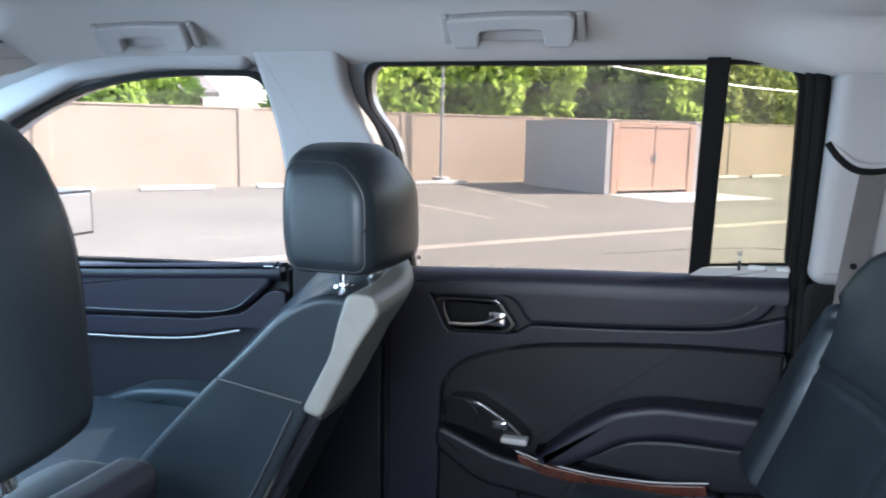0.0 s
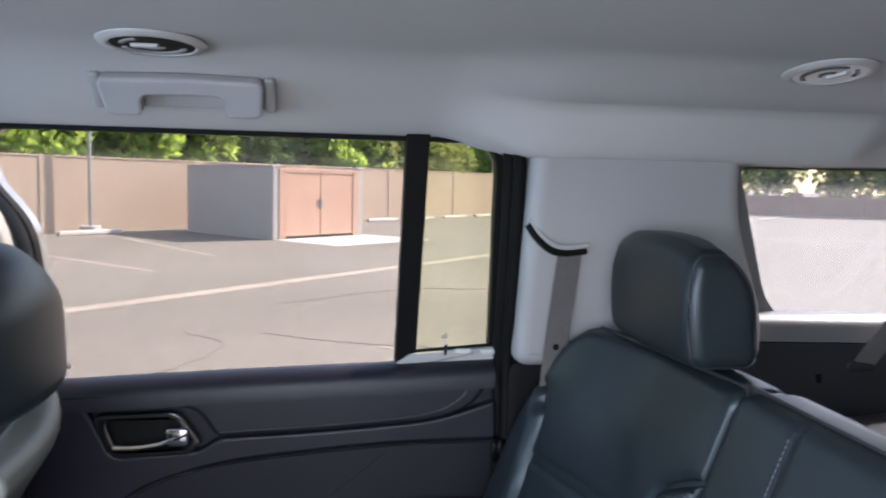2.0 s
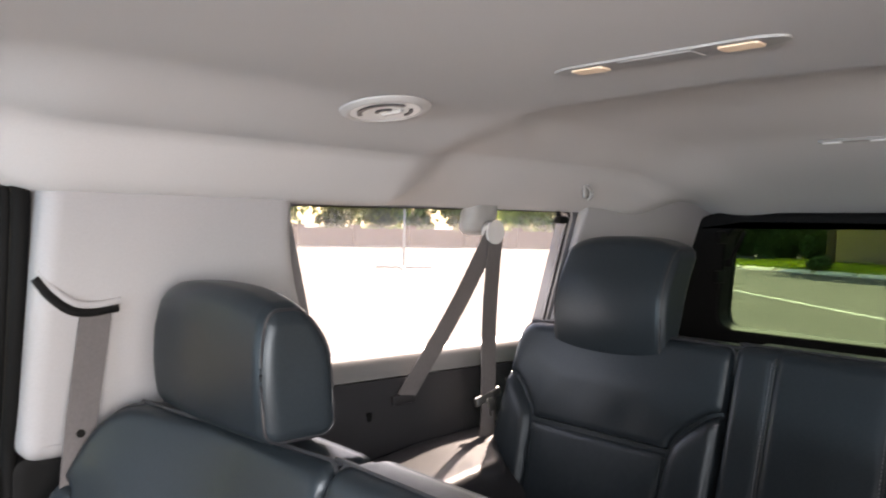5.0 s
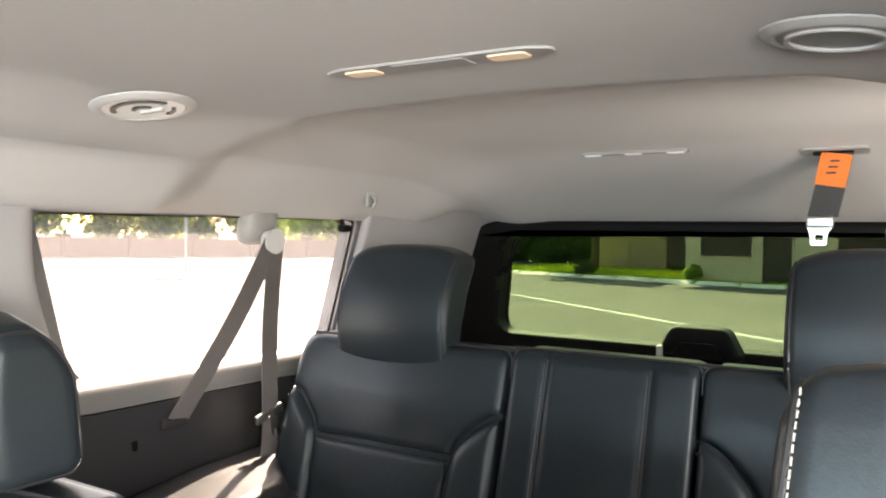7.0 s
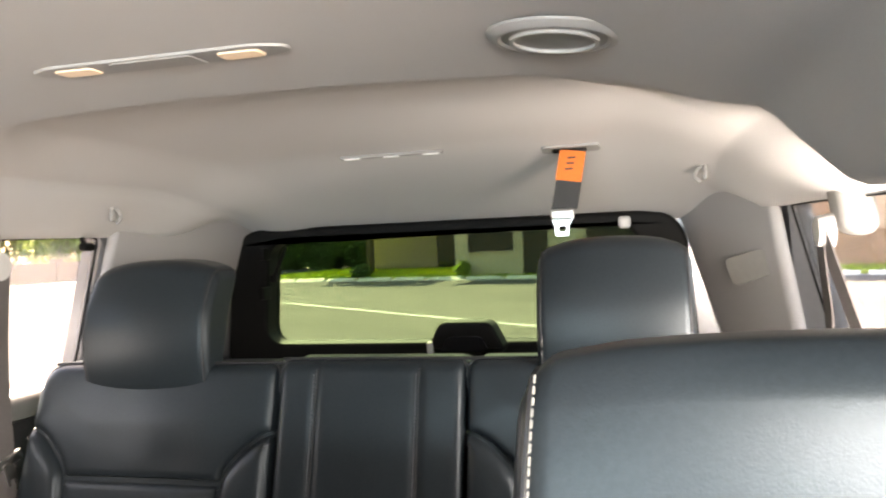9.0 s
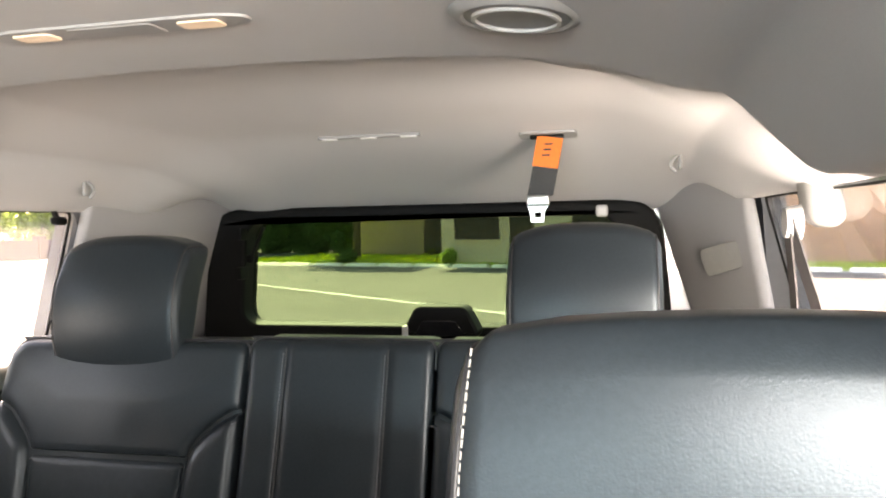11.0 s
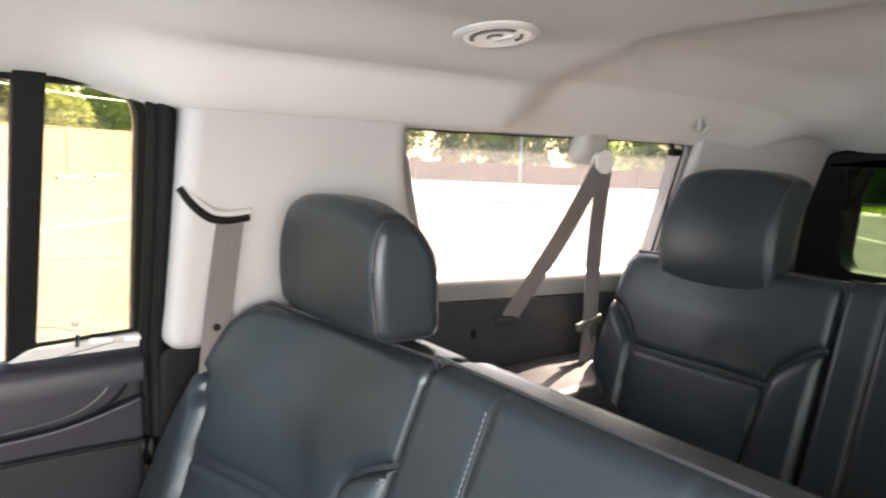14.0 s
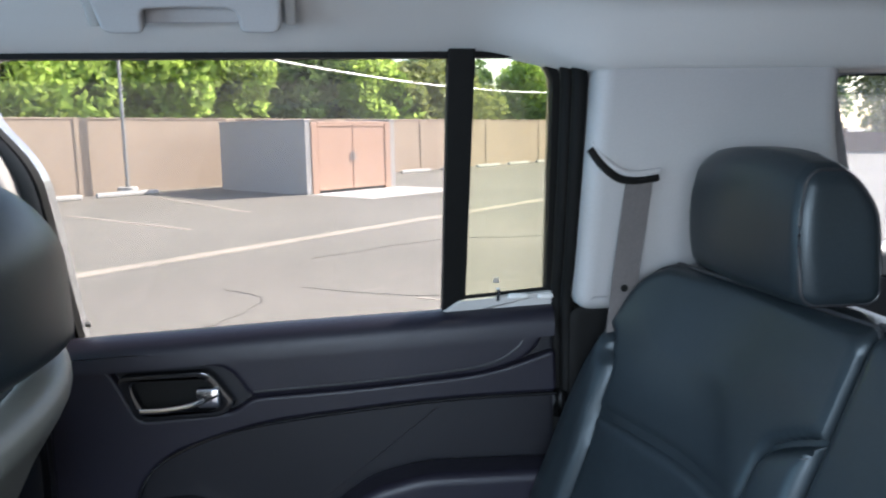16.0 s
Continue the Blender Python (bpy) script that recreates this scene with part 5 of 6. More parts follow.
def third_belt(s, y_ring=-1.434):
    b = thing("seat_belt", "taupe third row belt hanging from its pillar ring", "seat belt", "belts")
    xr = side_x(1.64) - 0.034
    zt = 1.650
    X = lambda x: s * x
    part("anchor_cover", rbox(0.05, 0.090, 0.13, 0.024, 8, at=(X(xr + 0.022), y_ring + 0.005, zt + 0.045), warp=lambda x, y, z: (x - s * 0.25 * z * 0.6, y * (1 + 2.5 * max(0, z)), z)), M_GREYVENT, b, "grey moulded anchor cover")
    part("guide_ring", cyl(0.026, 0.022, 0.022, 28, at=(X(xr - 0.012), y_ring, zt - 0.012), rot=Matrix.Rotation(radians(90), 3, 'Y')), M_RING, b, "pale round guide")
    part("webbing", strip(curve_through([(X(xr - 0.018), y_ring - 0.004, zt - 0.015), (X(xr - 0.006), y_ring - 0.002, 1.45), (X(xr - 0.010), y_ring - 0.001, 1.262), (X(xr - 0.026), y_ring + 0.020, 1.20), (X(0.655), y_ring + 0.044, 1.10), (X(0.650), y_ring + 0.05, 1.00)], 6), (0.0, 1, 0), 0.044, 0.0022), M_BELT, b)
    part("rear_webbing", strip(curve_through([(X(xr - 0.016), y_ring + 0.004, zt - 0.015), (X(xr + 0.015), y_ring + 0.075, 1.48), (X(0.752), y_ring + 0.184, 1.297)], 6), (0.0, 0.9, 0.45), 0.044, 0.0022), M_BELT, b)
    tongue = part("tongue", rbox(0.010, 0.078, 0.020, 0.004, 4, at=(X(xr - 0.006), y_ring - 0.002, 1.283), rot=Matrix.Rotation(radians(-14), 3, 'X')), M_STEEL, b, "plated steel tongue")
    part("blade", prism(rounded([(y_ring - 0.004, 1.290), (y_ring + 0.016, 1.290), (y_ring + 0.006, 1.240), (y_ring - 0.014, 1.240)], 0.005), 0, 0.003, bevel=0.0, holes=[[(y_ring - 0.004, 1.262), (y_ring + 0.006, 1.262), (y_ring + 0.003, 1.250), (y_ring - 0.007, 1.250)]], warp=lambda x, y, z: (X(xr - 0.014) + x, y - 0.012, z - 0.010)), M_STEEL, tongue)
    part("base_slot", rbox(0.012, 0.06, 0.02, 0.004, 3, at=(X(0.755), y_ring + 0.187, 1.294)), M_SIDE, b)
    return b


third_belt(1)
third_belt(-1, -1.52)

# centre belt that hangs from the ceiling
cb = thing("ceiling_seat_belt", "black centre belt with orange tag hanging from headliner", "seat belt", at=pose(-0.006, -0.050, roof_z(-0.296, -1.86) - roof_z(-0.29, -1.81)))
zc = roof_z(-0.29, -1.81)
slope_c = (roof_z(-0.296, -1.84) - roof_z(-0.296, -1.88)) / 0.04
laid = lambda x, y, z: (x, y, z + slope_c * (y + 1.81))
part("bezel", prism(rounded([(-0.356, -1.832), (-0.356, -1.790), (-0.240, -1.790), (-0.240, -1.832)], 0.012), zc - 0.005, zc + 0.006, "z", 0.002, 2, warp=laid), M_GREYVENT, cb)
part("slot", prism(rounded([(-0.330, -1.822), (-0.330, -1.800), (-0.262, -1.800), (-0.262, -1.822)], 0.006), zc - 0.0075, zc - 0.003, "z", warp=laid), M_BLACK, cb)
part("webbing", strip(curve_through([(-0.304, -1.808, zc - 0.004), (-0.294, -1.806, zc - 0.06), (-0.281, -1.805, zc - 0.125)], 6), (1, 0, 0), 0.052, 0.0025), M_BELTBLK, cb)
tag = part("tag", strip([(-0.3030, -1.802, zc - 0.008), (-0.2990, -1.800, zc - 0.03), (-0.2920, -1.800, zc - 0.068)], (1, 0, 0.16), 0.052, 0.002), M_ORANGE, cb, "bright orange cloth tag")
for k in range(3):
    part("print_bar", rbox(0.016, 0.001, 0.0035, 0.0003, 1, at=(-0.300 + 0.003 * k, -1.7985, zc - 0.022 - 0.011 * k)), M_BELTBLK, tag, "dark printed bar")
tng = part("tongue", rbox(0.046, 0.010, 0.022, 0.004, 4, at=(-0.277, -1.804, zc - 0.134)), M_STEEL, cb, "plated steel tongue")
part("blade", prism(rounded([(-0.299, zc - 0.142), (-0.254, zc - 0.142), (-0.260, zc - 0.156), (-0.262, zc - 0.178), (-0.288, zc - 0.178), (-0.290, zc - 0.156)], 0.003), -1.806, -1.803, "y", holes=[[(-0.283, zc - 0.158), (-0.269, zc - 0.158), (-0.269, zc - 0.169), (-0.283, zc - 0.169)]]), M_STEEL, tng)

# speaker grille on the left rear pillar
gr = part("speaker_grille", prism(rounded([(-2.175, 1.510), (-2.175, 1.573), (-2.055, 1.602), (-2.055, 1.546)], 0.018), -0.034, -0.026, bevel=0.002, warp=lambda x, y, z: (-(side_x(z) + x - 0.155 * smooth(-1.98, -2.30, y)), y, z)), M_GREYVENT, None)
tagged(gr, "grey perforated speaker grille in rear pillar", "speaker grille")
# ---------------------------------------------------------------- car park outside
ground = part("ground", prism([(-400, -400), (-400, 400), (400, 400), (400, -400)], -0.5, 0.0, "z"), M_ASPHALT, None)
tagged(ground, "worn grey asphalt of the car park", "asphalt", kind="structure")


def painted_line(p, q, w, mat=M_PAINT, name="parking_line"):
    p, q = Vector((*p, 0)), Vector((*q, 0))
    d = (q - p).normalized()
    s = Vector((-d.y, d.x, 0)) * w / 2
    bm = bmesh.new()
    lo = [bm.verts.new(v) for v in (p - s, q - s, q + s, p + s)]
    hi = [bm.verts.new(v.co + Vector((0, 0, 0.005))) for v in lo]
    bm.faces.new(hi)
    for k in range(4):
        bm.faces.new((lo[k], lo[(k + 1) % 4], hi[(k + 1) % 4], hi[k]))
    ob = flat(part(name, bm, mat, None))
    return tagged(ob, "worn white line painted on asphalt", "painted line", "painted lines", "structure")


U = Vector((0.735, -0.678, 0))           # along the boundary wall
N = Vector((-0.678, -0.735, 0))          # towards the car
W0 = Vector((18.3, 10.3, 0))


def along(s, off=0.0):
    p = W0 + U * s + N * off
    return (p.x, p.y)


painted_line((2.0, 9.2), (60.0, -42.6), 0.30)
painted_line((15.9, 6.15), (12.9, 2.95), 0.11)
painted_line((20.1, 5.4), (15.6, 2.34), 0.11)
painted_line((26.3, -22.9), (5.0, -5.6), 0.11)
painted_line((13.0, -23.2), (-8.0, -6.4), 0.16, M_PAINT2)


painted_line((6.80, -0.62), (6.64, -0.90), 0.06)


def crack(points, w, seed):
    """A thin dark crack that wanders over the asphalt."""
    rng = np.random.default_rng(seed)
    pts = [(x + rng.normal(0, 0.02), y + rng.normal(0, 0.02), 0.003) for x, y in curve_through(points, 10)]
    ob = part("asphalt_crack", strip(pts, (0, 0, 1), 0.005, w), M_CRACK, None)
    return tagged(ob, "thin dark crack in the worn asphalt", "crack", "asphalt cracks", "structure")


crack([(7.5, 0.55), (7.12, -0.1), (6.92, -0.55), (6.75, -1.15), (6.3, -1.5), (6.1, -2.3)], 0.010, 1)
crack([(5.2, 2.4), (5.78, 1.45), (5.95, 1.2), (6.9, 0.9), (7.6, 1.4)], 0.008, 2)
crack([(6.1, -2.3), (7.4, -3.4), (8.2, -5.2), (9.9, -6.1)], 0.011, 3)
crack([(9.4, 0.6), (10.8, -1.2), (11.0, -2.9), (12.8, -4.6)], 0.014, 4)


def boundary_wall(s0, s1, h):
    w = thing("boundary_wall", "tan masonry boundary wall with pilasters", "wall", kind="structure")
    def bar(a, b, o0, o1, z0, z1, name, bev=0.01):
        p = [W0 + U * a + N * o0, W0 + U * b + N * o0, W0 + U * b + N * o1, W0 + U * a + N * o1]
        return flat(part(name, prism([(v.x, v.y) for v in p], z0, z1, "z", bev, 1), M_BLOCK, w))
    step = 4.9
    k = s0
    while k < s1:
        bar(k, min(k + step, s1) - 0.012, -0.10, 0.10, -0.05, h, "panel")
        bar(k - 0.20, k + 0.20, -0.125, 0.125, -0.05, h + 0.02, "pilaster")
        bar(k, min(k + step, s1), -0.12, 0.12, h, h + 0.05, "coping")
        k += step
    return w


boundary_wall(-30.4, 62.0, 2.08)


def wheel_stop(s, off=1.0):
    a = math.degrees(math.atan2(U.y, U.x))
    p = along(s, off)
    ob = part("wheel_stop", rbox(1.8, 0.16, 0.13, 0.03, 4, warp=lambda x, y, z: (x, y * (1 - 1.6 * max(0, z)), z)), M_CONC, None)
    ob.matrix_basis = pose(p[0], p[1], 0.065, 0, 0, a)
    return tagged(ob, "grey precast concrete wheel stop on asphalt", "wheel stop", "wheel stops")


for s in (-8.6, -5.8, -3.0, -0.1, 2.4, 4.6, 14.4, 17.0, 19.6, 22.2, 24.8, 27.4, 30.0):
    wheel_stop(s)

# bin enclosure: grey stuccoed walls, paired salmon gates
def bin_enclosure():
    e = thing("bin_enclosure", "grey walled bin enclosure with salmon gates", "enclosure")
    A, B, C = Vector((19.9, 1.52, 0)), Vector((22.75, 4.25, 0)), Vector((22.24, -0.90, 0))
    ab, ac = (B - A), (C - A)
    du, dv = ab.normalized(), ac.normalized()
    la, lc = ab.length, ac.length
    def box(u0, u1, v0, v1, z0, z1, name, mat, label="", bev=0.012):
        p = [A + du * u0 + dv * v0, A + du * u1 + dv * v0, A + du * u1 + dv * v1, A + du * u0 + dv * v1]
        return flat(part(name, prism([(q.x, q.y) for q in p], z0, z1, "z", bev, 1), mat, e, label))
    h = 1.93
    box(0, la, 0, 0.2, -0.05, h, "side_wall", M_SHED)
    box(0, la, lc - 0.2, lc, -0.05, h, "side_wall", M_SHED)
    box(la - 0.2, la, 0.2, lc - 0.2, -0.05, h + 0.05, "back_wall", M_SHED)
    box(-0.02, la + 0.02, -0.02, 0.22, h, h + 0.05, "coping", M_SHED)
    box(-0.02, la + 0.02, lc - 0.22, lc + 0.02, h, h + 0.05, "coping", M_SHED)
    box(-0.02, 0.10, 0.20, 0.42, 0, h - 0.02, "gate_post", M_GATE)
    box(-0.02, 0.10, lc - 0.42, lc - 0.20, 0, h - 0.02, "gate_post", M_GATE)
    mid = lc / 2
    for v0, v1, kx in ((0.43, mid - 0.01, mid - 0.08), (mid + 0.01, lc - 0.43, mid + 0.03)):
        g = box(0.0, 0.05, v0, v1, 0.08, h - 0.08, "gate", M_GATE, "salmon painted sheet steel gate leaf")
        for z0 in (0.08, h - 0.14):
            box(-0.02, 0.02, v0, v1, z0, z0 + 0.06, "gate_rail", M_GATE)
        box(-0.03, 0.0, kx, kx + 0.05, 0.85, 1.10, "latch", M_GALV)
    box(-0.02, 0.10, 0.42, lc - 0.42, h - 0.08, h, "head_rail", M_GATE)
    return e, A, du, dv, la, lc


enc, EA, EU, EV, ELA, ELC = bin_enclosure()
apron = [EA - EU * 2.4 + EV * 0.1, EA + EV * 0.1, EA + EV * (ELC + 0.1), EA - EU * 2.4 + EV * (ELC + 0.3)]
tagged(part("apron", prism([(p.x, p.y) for p in apron], -0.05, 0.008, "z"), M_CONC, None), "pale concrete apron before the bin enclosure", "concrete apron", kind="structure")


def pole(x, y, h, r, label, base=True, cross=False):
    p = thing("steel_post" if not cross else "court_pole", label, "pole", at=pose(x, y, 0))
    part("shaft", cyl(r, r * 0.7, h, 16, at=(0, 0, h / 2)), M_GALV, p)
    if base:
        part("footing", cyl(0.28, 0.26, 0.22, 20, at=(0, 0, 0.10)), M_CONC, p, "concrete footing")
    if cross:
        for a in (45, 135):
            part("foot", rbox(2.0, 0.10, 0.08, 0.02, 3, at=(0, 0, 0.05), rot=Matrix.Rotation(radians(a), 3, 'Z')), M_GALV, p)
    else:
        part("cap", cyl(r * 0.9, r * 0.5, 0.06, 16, at=(0, 0, h + 0.03)), M_GALV, p)
    return p


pole(*along(4.9, 0.5), 5.5, 0.055, "thin grey steel post at the boundary wall")
pole(20.6, -18.2, 5.2, 0.05, "thin grey pole on a crossed foot", base=False, cross=True)


# ---------------------------------------------------------------- trees
def leaf_cloud(rng, centres, leaves, size):
    """Small folded leaves scattered through clumps: vertices and faces for one mesh."""
    n = len(centres)
    pick = rng.integers(0, n, leaves)
    c = np.array([q[:3] for q in centres])[pick]
    rad = np.array([q[3] for q in centres])[pick]
    d = rng.normal(size=(leaves, 3))
    d /= np.linalg.norm(d, axis=1)[:, None]
    pos = c + d * (rad * rng.uniform(0.55, 1.05, leaves) ** 0.6)[:, None]
    a = rng.normal(size=(leaves, 3)) + 0.6 * d
    a /= np.linalg.norm(a, axis=1)[:, None]
    b = np.cross(a, rng.normal(size=(leaves, 3)))
    b /= np.linalg.norm(b, axis=1)[:, None]
    s = (size * rng.uniform(0.6, 1.4, leaves))[:, None]
    v = np.stack([pos - a * s, pos + b * s * 0.45, pos + a * s, pos - b * s * 0.45], 1).reshape(-1, 3)
    f = np.arange(leaves * 4).reshape(-1, 4)
    return v, f


def tree(x, y, h, spread, mat, seed, label, trunk=0.14, leaves=5000, size=0.16, low=0.30, name="tree", group="trees"):
    rng = np.random.default_rng(seed)
    t = thing(name, label, "tree", group, at=pose(x, y, 0, 0, 0, float(rng.uniform(0, 360))))
    bms = [tube(curve_through([(0, 0, -0.1), (0.05, 0.03, h * 0.25), (rng.uniform(-.2, .2), rng.uniform(-.2, .2), h * 0.6)], 5), trunk, 9)]
    centres = []
    k = 26
    for i in range(k):
        a = rng.uniform(0, 2 * math.pi)
        zz = h * (low + (1 - low) * (i + 0.5) / k)
        u = (zz / h - low) / (1 - low)
        r = spread * (math.sin(math.pi * (0.18 + 0.74 * u)) ** 0.8) * rng.uniform(0.25, 1.0)
        q = (r * math.cos(a), r * math.sin(a), zz + rng.uniform(-.2, .2))
        centres.append((*q, spread * rng.uniform(0.26, 0.46)))
        if i % 3 == 0:
            bms.append(tube(curve_through([(0, 0, h * rng.uniform(0.18, 0.4)), (q[0] * 0.5, q[1] * 0.5, zz * 0.75), q], 4), trunk * 0.3, 6))
    part("trunk", join_bm(*bms), M_BARK, t)
    v, f = leaf_cloud(rng, centres, leaves, size)
    me = bpy.data.meshes.new("crown")
    me.from_pydata(v.tolist(), [], f.tolist())
    me.materials.append(mat)
    ob = new("crown", me)
    ob.parent = t
    return t


rng0 = np.random.default_rng(5)
spots = [(-7.5, 6.5, 3.0, 1.6, M_LEAFOL), (-3.2, 6.0, 3.8, 2.0, M_LEAF), (3.4, 3.8, 5.8, 2.6, M_LEAF), (5.6, 4.0, 5.4, 2.5, M_LEAF), (8.0, 4.0, 6.0, 2.8, M_LEAF), (10.6, 4.2, 5.8, 2.8, M_LEAF), (13.4, 5.5, 6.4, 3.0, M_LEAFDK), (16.4, 5.2, 6.0, 2.9, M_LEAFDK),
         (18.4, 3.4, 4.6, 2.2, M_LEAF), (21.4, 4.0, 4.4, 2.6, M_LEAFOL), (24.5, 3.6, 4.2, 2.6, M_LEAFOL), (29.0, 6.5, 5.6, 3.0, M_LEAFDK), (33.5, 3.2, 5.2, 3.0, M_LEAF), (38.5, 4.2, 5.6, 3.2, M_LEAF), (43.5, 4.4, 5.8, 3.2, M_LEAFDK), (49.0, 4.5, 6.0, 3.4, M_LEAF), (55.0, 4.5, 6.0, 3.4, M_LEAFDK)]
for i, (s, back, h, sp, mat) in enumerate(spots):
    word = {M_LEAF.name: "bright green", M_LEAFDK.name: "dark green", M_LEAFOL.name: "olive green"}[mat.name]
    p = along(s, -back)
    tree(p[0], p[1], h, sp, mat, 100 + i, word + " leafy tree behind the boundary wall", leaves=8500, size=0.20)

# overhead cable behind the wall
pts = [(*along(q, -0.2), z) for q, z in curve_through([(0.9, 5.09), (7.0, 4.44), (12.4, 4.0), (17.75, 3.68), (22.5, 3.555), (28.8, 3.57), (37.6, 4.04), (48.0, 5.09)], 6)]
tagged(part("overhead_cable", tube(pts, 0.028, 6), M_MARK, None), "pale overhead cable above the trees", "cable")

# house behind the wall, pale with salmon gable, seen past the front window
def house(p, turn, w, d, h, wall_mat, label, windows=()):
    t = thing("house", label, "house", at=pose(p[0], p[1], 0, 0, 0, turn))
    flat(part("wall", prism([(-w / 2, 0), (w / 2, 0), (w / 2, d), (-w / 2, d)], -0.05, h, "z"), wall_mat, t))
    flat(part("roof", prism([(-0.5, h), (d / 2, h + d * 0.18), (d + 0.5, h), (d + 0.5, h + 0.18), (d / 2, h + d * 0.18 + 0.2), (-0.5, h + 0.18)], -w / 2 - 0.5, w / 2 + 0.5, "x"), M_ROOF, t))
    for x0, x1, z0, z1, kind in windows:
        o = flat(part(kind, prism([(x0, z0), (x0, z1), (x1, z1), (x1, z0)], -0.03, 0.06, "y"), M_WINDARK, t))
        fr = 0.07
        flat(part("frame", prism([(x0 - fr, z0 - fr), (x0 - fr, z1 + fr), (x1 + fr, z1 + fr), (x1 + fr, z0 - fr)], -0.06, 0.03, "y", holes=[[(x0, z0), (x0, z1), (x1, z1), (x1, z0)]]), M_STUCCO if kind == "window" else M_ROOF, o))
    return t


pp = along(-4.5, -9.0)
house(pp, math.degrees(math.atan2(U.y, U.x)), 9.0, 6.0, 2.7, M_GATE, "salmon walled low house behind the boundary wall", [(-3, -1.6, 1.2, 2.3, "window"), (1.0, 2.6, 1.2, 2.3, "window")])

# far side of the car park seen through the quarter window: low brick wall, hedges and trees
bw = thing("brick_wall", "low red brown brick wall at far edge", "wall", kind="structure")
Q0, Q1 = Vector((52.0, -20.0, 0)), Vector((30.0, -50.0, 0))
qd = (Q1 - Q0).normalized()
qn = Vector((qd.y, -qd.x, 0))
flat(part("panel", prism([((Q0 + qn * a).x, (Q0 + qn * a).y) for a in (0, 0.3)] + [((Q1 + qn * a).x, (Q1 + qn * a).y) for a in (0.3, 0)], -0.05, 1.2, "z"), M_BRICK, bw))
for i in range(10):
    c = Q0 + qd * (3.9 * i)
    flat(part("pier", prism([(c.x - 0.3, c.y - 0.3), (c.x + 0.3, c.y - 0.3), (c.x + 0.3, c.y + 0.3), (c.x - 0.3, c.y + 0.3)], -0.05, 1.45, "z"), M_BRICK, bw))
for i in range(11):
    c = Q0 + qd * (3.6 * i) + Vector((rng0.uniform(2, 5), rng0.uniform(-3, -1), 0))
    tree(c.x, c.y, float(rng0.uniform(5.2, 7.5)), float(rng0.uniform(2.6, 3.4)), [M_LEAFDK, M_LEAFOL, M_LEAF][i % 3], 300 + i, "green tree behind the brick wall", leaves=3200, size=0.24, low=0.2)

# ---------------------------------------------------------------- behind the car: lawn, kerb, office building
KA, KB = Vector((19.0, -33.0, 0)), Vector((-16.0, -23.0, 0))
kd = (KB - KA).normalized()
kn = Vector((kd.y, -kd.x, 0))
if kn.y > 0:
    kn = -kn
kerb = thing("kerb", "pale concrete kerb stones along the lawn", "kerb", kind="structure")
L = (KB - KA).length
stone = prism([(-0.34, -0.1), (-0.34, 0.02), (-0.10, 0.12), (0.09, 0.12), (0.09, -0.1)], 0.10, 1.58, "x")
stone_ob = part("kerb_stone", stone, M_KERB, kerb)
ang = math.degrees(math.atan2(kd.y, kd.x))
stone_ob.matrix_basis = pose(KA.x, KA.y, 0, 0, 0, ang)
for i in range(1, int(L / 1.7)):
    o = stone_ob.copy()
    scene.collection.objects.link(o)
    c = KA + kd * (1.7 * i)
    o.matrix_basis = pose(c.x, c.y, 0.0, 0, 0, ang)
gut = [KA - kn * 0.09, KB - kn * 0.09, KB - kn * 0.62, KA - kn * 0.62]
tagged(flat(part("gutter", prism([(p.x, p.y) for p in gut], -0.05, 0.009, "z"), M_CONC, None)), "pale concrete gutter strip along the kerb", "gutter", kind="structure")
lawn_pts = [KA + kn * 0.09, KB + kn * 0.09, KB + kn * 40, KA + kn * 40]
lawn = part("lawn", prism([(p.x, p.y) for p in lawn_pts], -0.05, 0.08, "z"), M_GRASS, None)
tagged(lawn, "bright green mown lawn behind the kerb", "lawn", kind="structure")
rg = np.random.default_rng(11)
ng = 24000
gu, gw = rg.uniform(0, L, ng), rg.uniform(0.1, 9.0, ng)
base = np.stack([KA.x + kd.x * gu + kn.x * gw, KA.y + kd.y * gu + kn.y * gw, np.full(ng, 0.08)], 1)
ga = rg.uniform(0, 2 * math.pi, ng)
side = np.stack([np.cos(ga), np.sin(ga), np.zeros(ng)], 1) * 0.035
tip = base + np.stack([rg.normal(0, .03, ng), rg.normal(0, .03, ng), rg.uniform(.05, .13, ng)], 1)
gv = np.stack([base - side, base + side, tip], 1).reshape(-1, 3)
gm = bpy.data.meshes.new("grass")
gm.from_pydata(gv.tolist(), [], np.arange(ng * 3).reshape(-1, 3).tolist())
gm.materials.append(M_GRASS)
tagged(new("grass", gm), "short green grass blades on the lawn", "grass", kind="stuff")

office = thing("office_building", "pale stucco office building with dark windows", "building", at=pose(6.63, -30.51, 0.0, 0, 0, ang))
flat(part("wall", prism([(0, 0), (12, 0), (12, 9), (0, 9)], -0.05, 3.3, "z"), M_STUCCO, office))
flat(part("roof", prism([(-0.8, -0.6), (12.6, -0.6), (12.6, 9.5), (-0.8, 9.5)], 3.3, 3.65, "z", 0.03, 1), M_ROOF, office))


def facade_hole(owner, x0, x1, z0, z1, name, frame_mat):
    o = flat(part(name, prism([(x0, z0), (x0, z1), (x1, z1), (x1, z0)], -0.04, 0.03, "y"), M_WINDARK, owner))
    flat(part("frame", prism([(x0 - .06, z0 - .06), (x0 - .06, z1 + .06), (x1 + .06, z1 + .06), (x1 + .06, z0 - .06)], -0.09, 0.02, "y", holes=[[(x0, z0), (x0, z1), (x1, z1), (x1, z0)]]), frame_mat, o))
    return o


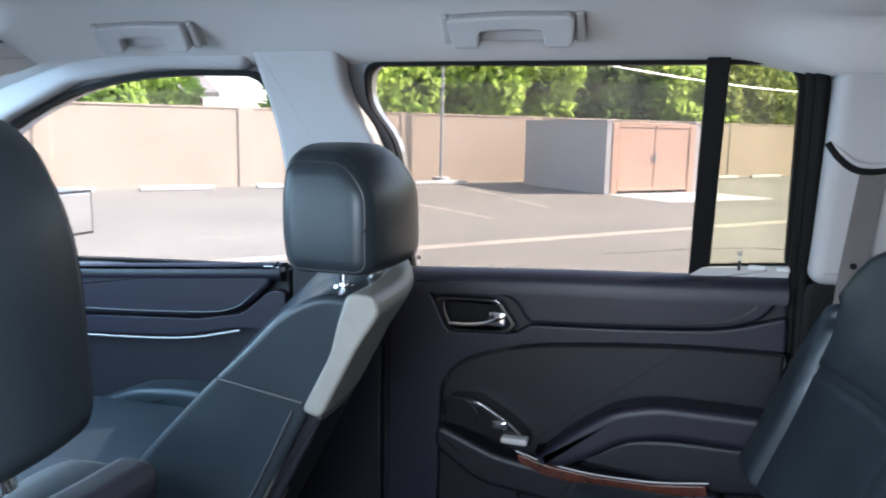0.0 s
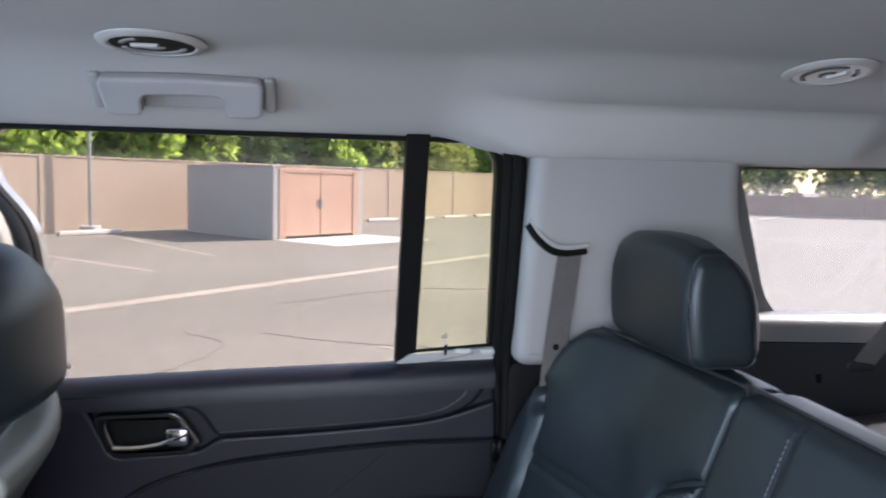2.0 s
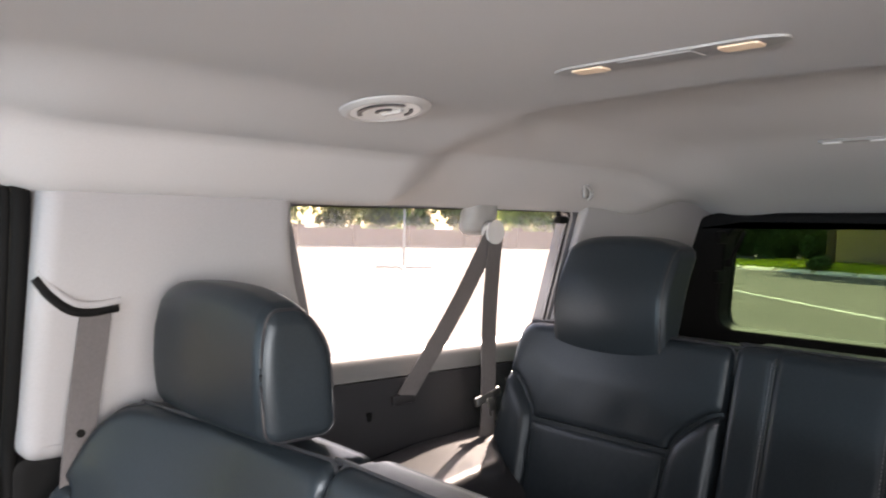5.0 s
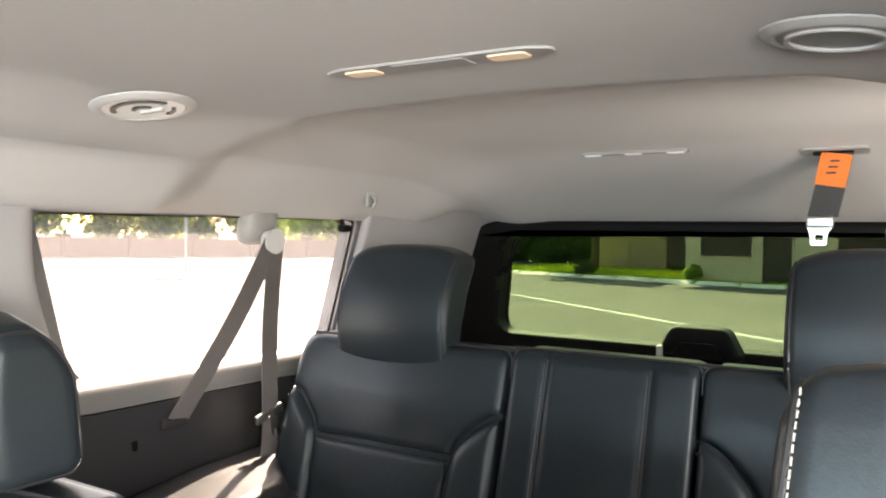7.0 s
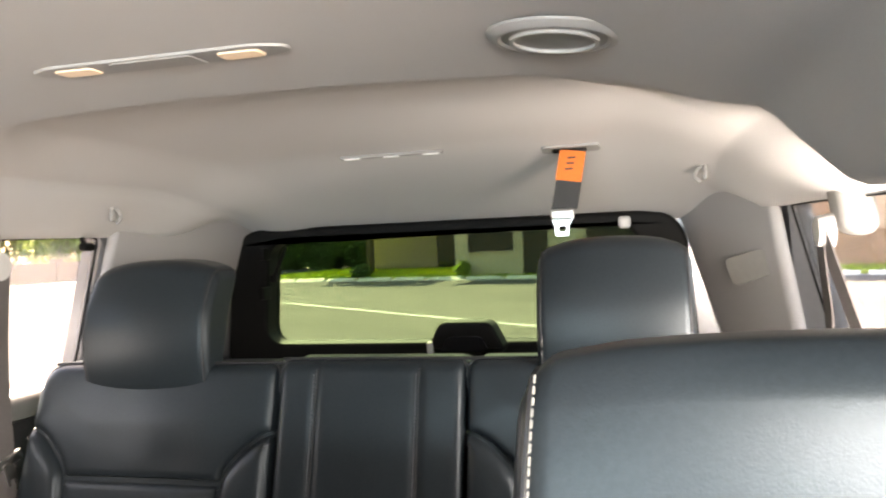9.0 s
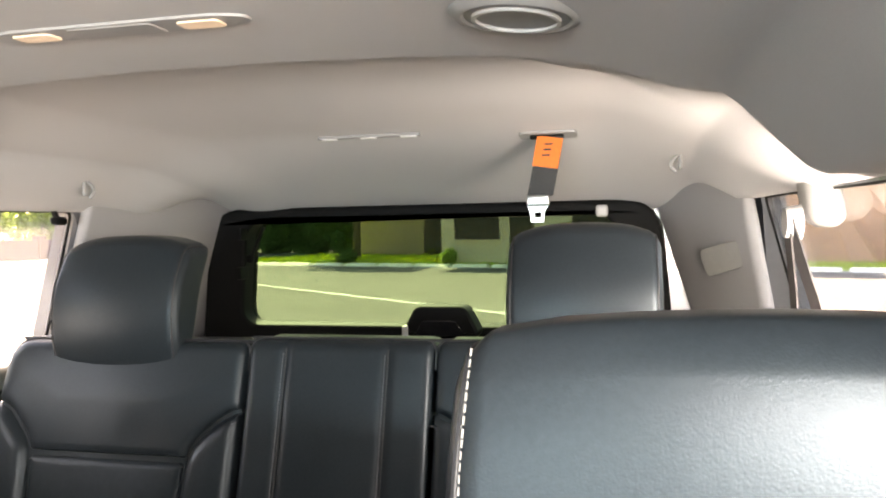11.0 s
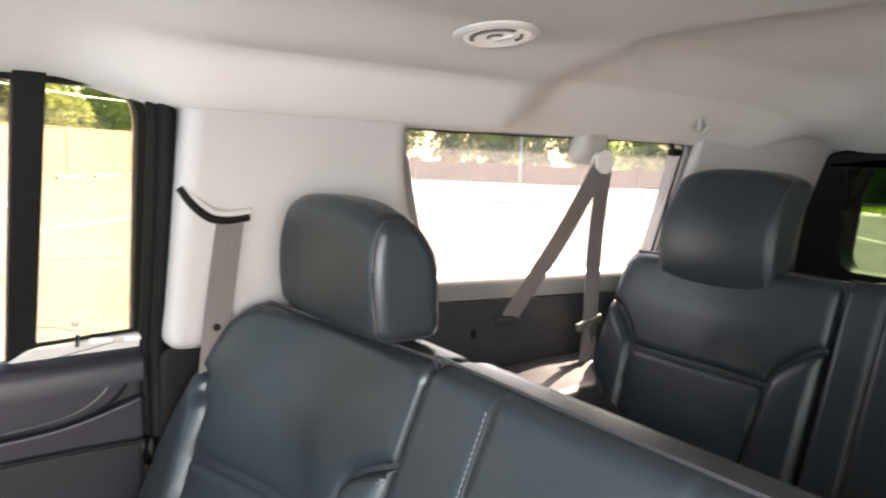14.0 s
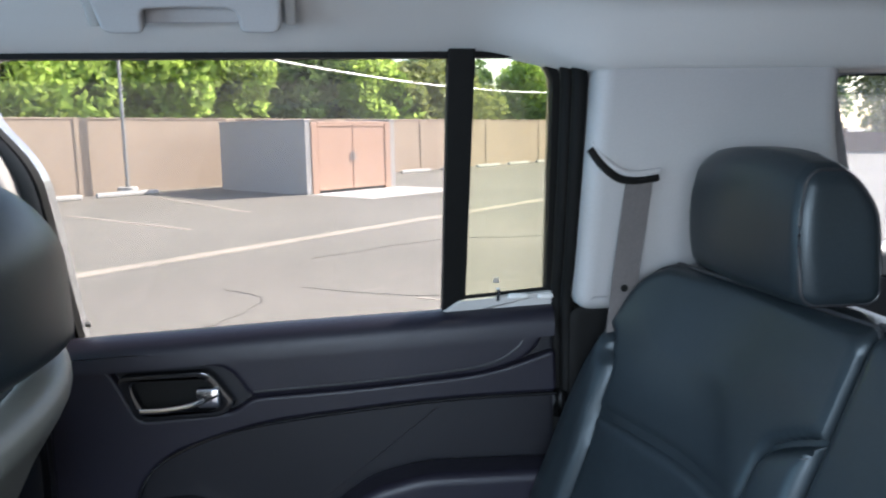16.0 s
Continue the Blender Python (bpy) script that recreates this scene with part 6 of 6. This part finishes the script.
for x0, x1, z0, z1, nm in ((0.65, 2.65, 1.04, 1.95, "window"), (3.05, 4.10, 0.10, 2.15, "door"), (5.6, 7.6, 1.04, 1.95, "window"), (8.8, 10.8, 1.04, 1.95, "window")):
    facade_hole(office, x0, x1, z0, z1, nm, M_STUCCO)
ochre = thing("ochre_building", "ochre stucco building behind the lawn trees", "building", at=pose(14.8, -40.5, 0.0, 0, 0, ang))
flat(part("wall", prism([(1.4, 0), (8.5, 0), (8.5, 8), (1.4, 8)], -0.05, 3.4, "z"), M_OCHRE, ochre))
flat(part("roof", prism([(0.8, -0.6), (9.1, -0.6), (9.1, 8.6), (0.8, 8.6)], 3.4, 3.8, "z", 0.03, 1), M_ROOF, ochre))
# Dark opening put in for the shaded recess beside the office.
facade_hole(ochre, 5.5, 6.75, 0.05, 2.5, "door", M_OCHRE)
salmon = thing("salmon_building", "salmon stucco building across the car park", "building", at=pose(-6.0, -29.5, 0.0, 0, 0, 165))
flat(part("wall", prism([(0, 0), (26, 0), (26, 9), (0, 9)], -0.05, 5.2, "z"), M_SALMON, salmon))
flat(part("roof", prism([(-0.5, -0.5), (26.5, -0.5), (26.5, 9.5), (-0.5, 9.5)], 5.2, 5.5, "z", 0.03, 1), M_ROOF, salmon))
flat(part("pier", prism([(3.6, -1.2), (5.0, -1.2), (5.0, 0), (3.6, 0)], -0.05, 1.6, "z", 0.02, 1), M_GATE, salmon))

dark = thing("hedge", "dark green hedge at the back of lawn", "hedge")
v, f = leaf_cloud(np.random.default_rng(77), [(KA.x + 6 - 0.75 * i, KA.y - 15 + 0.2 * i, 0.7 + 0.6 * (i % 4), 1.2) for i in range(-16, 14)], 30000, 0.26)
hm = bpy.data.meshes.new("foliage")
hm.from_pydata(v.tolist(), [], f.tolist())
hm.materials.append(M_LEAFDK)
ho = new("foliage", hm)
ho.parent = dark
for i, (x, y, h, sp, mt) in enumerate(((12.6, -37.0, 8.0, 3.0, M_LEAFDK), (22.0, -47.0, 7.5, 3.6, M_LEAFDK), (17.0, -50.0, 8.0, 3.6, M_LEAFDK), (26.0, -46.0, 7.5, 3.6, M_LEAFDK))):
    tree(x, y, h, sp, mt, 500 + i, "dark green shade tree on the lawn", trunk=0.2, leaves=5000, size=0.22, low=0.52, name="shade_tree")


def shrub(x, y, r, mat, seed, label):
    s = thing("shrub", label, "shrub", "shrubs", at=pose(x, y, 0.08))
    rng = np.random.default_rng(seed)
    cs = [(rng.normal(0, r * .35), rng.normal(0, r * .35), r * (0.5 + 0.5 * k / 8), r * 0.55) for k in range(9)]
    v, f = leaf_cloud(rng, cs, 1500, 0.07)
    me = bpy.data.meshes.new("foliage")
    me.from_pydata(v.tolist(), [], f.tolist())
    me.materials.append(mat)
    o = new("foliage", me)
    o.parent = s
    part("stem", tube([(0, 0, -0.05), (0.02, 0, r * 0.6)], 0.03, 6), M_BARK, s)


shrub(6.15, -29.75, 0.42, M_LEAF, 1, "round bright green shrub by the office wall")
shrub(10.9, -31.0, 0.4, M_LEAFDK, 4, "low dark green shrub on the lawn edge")
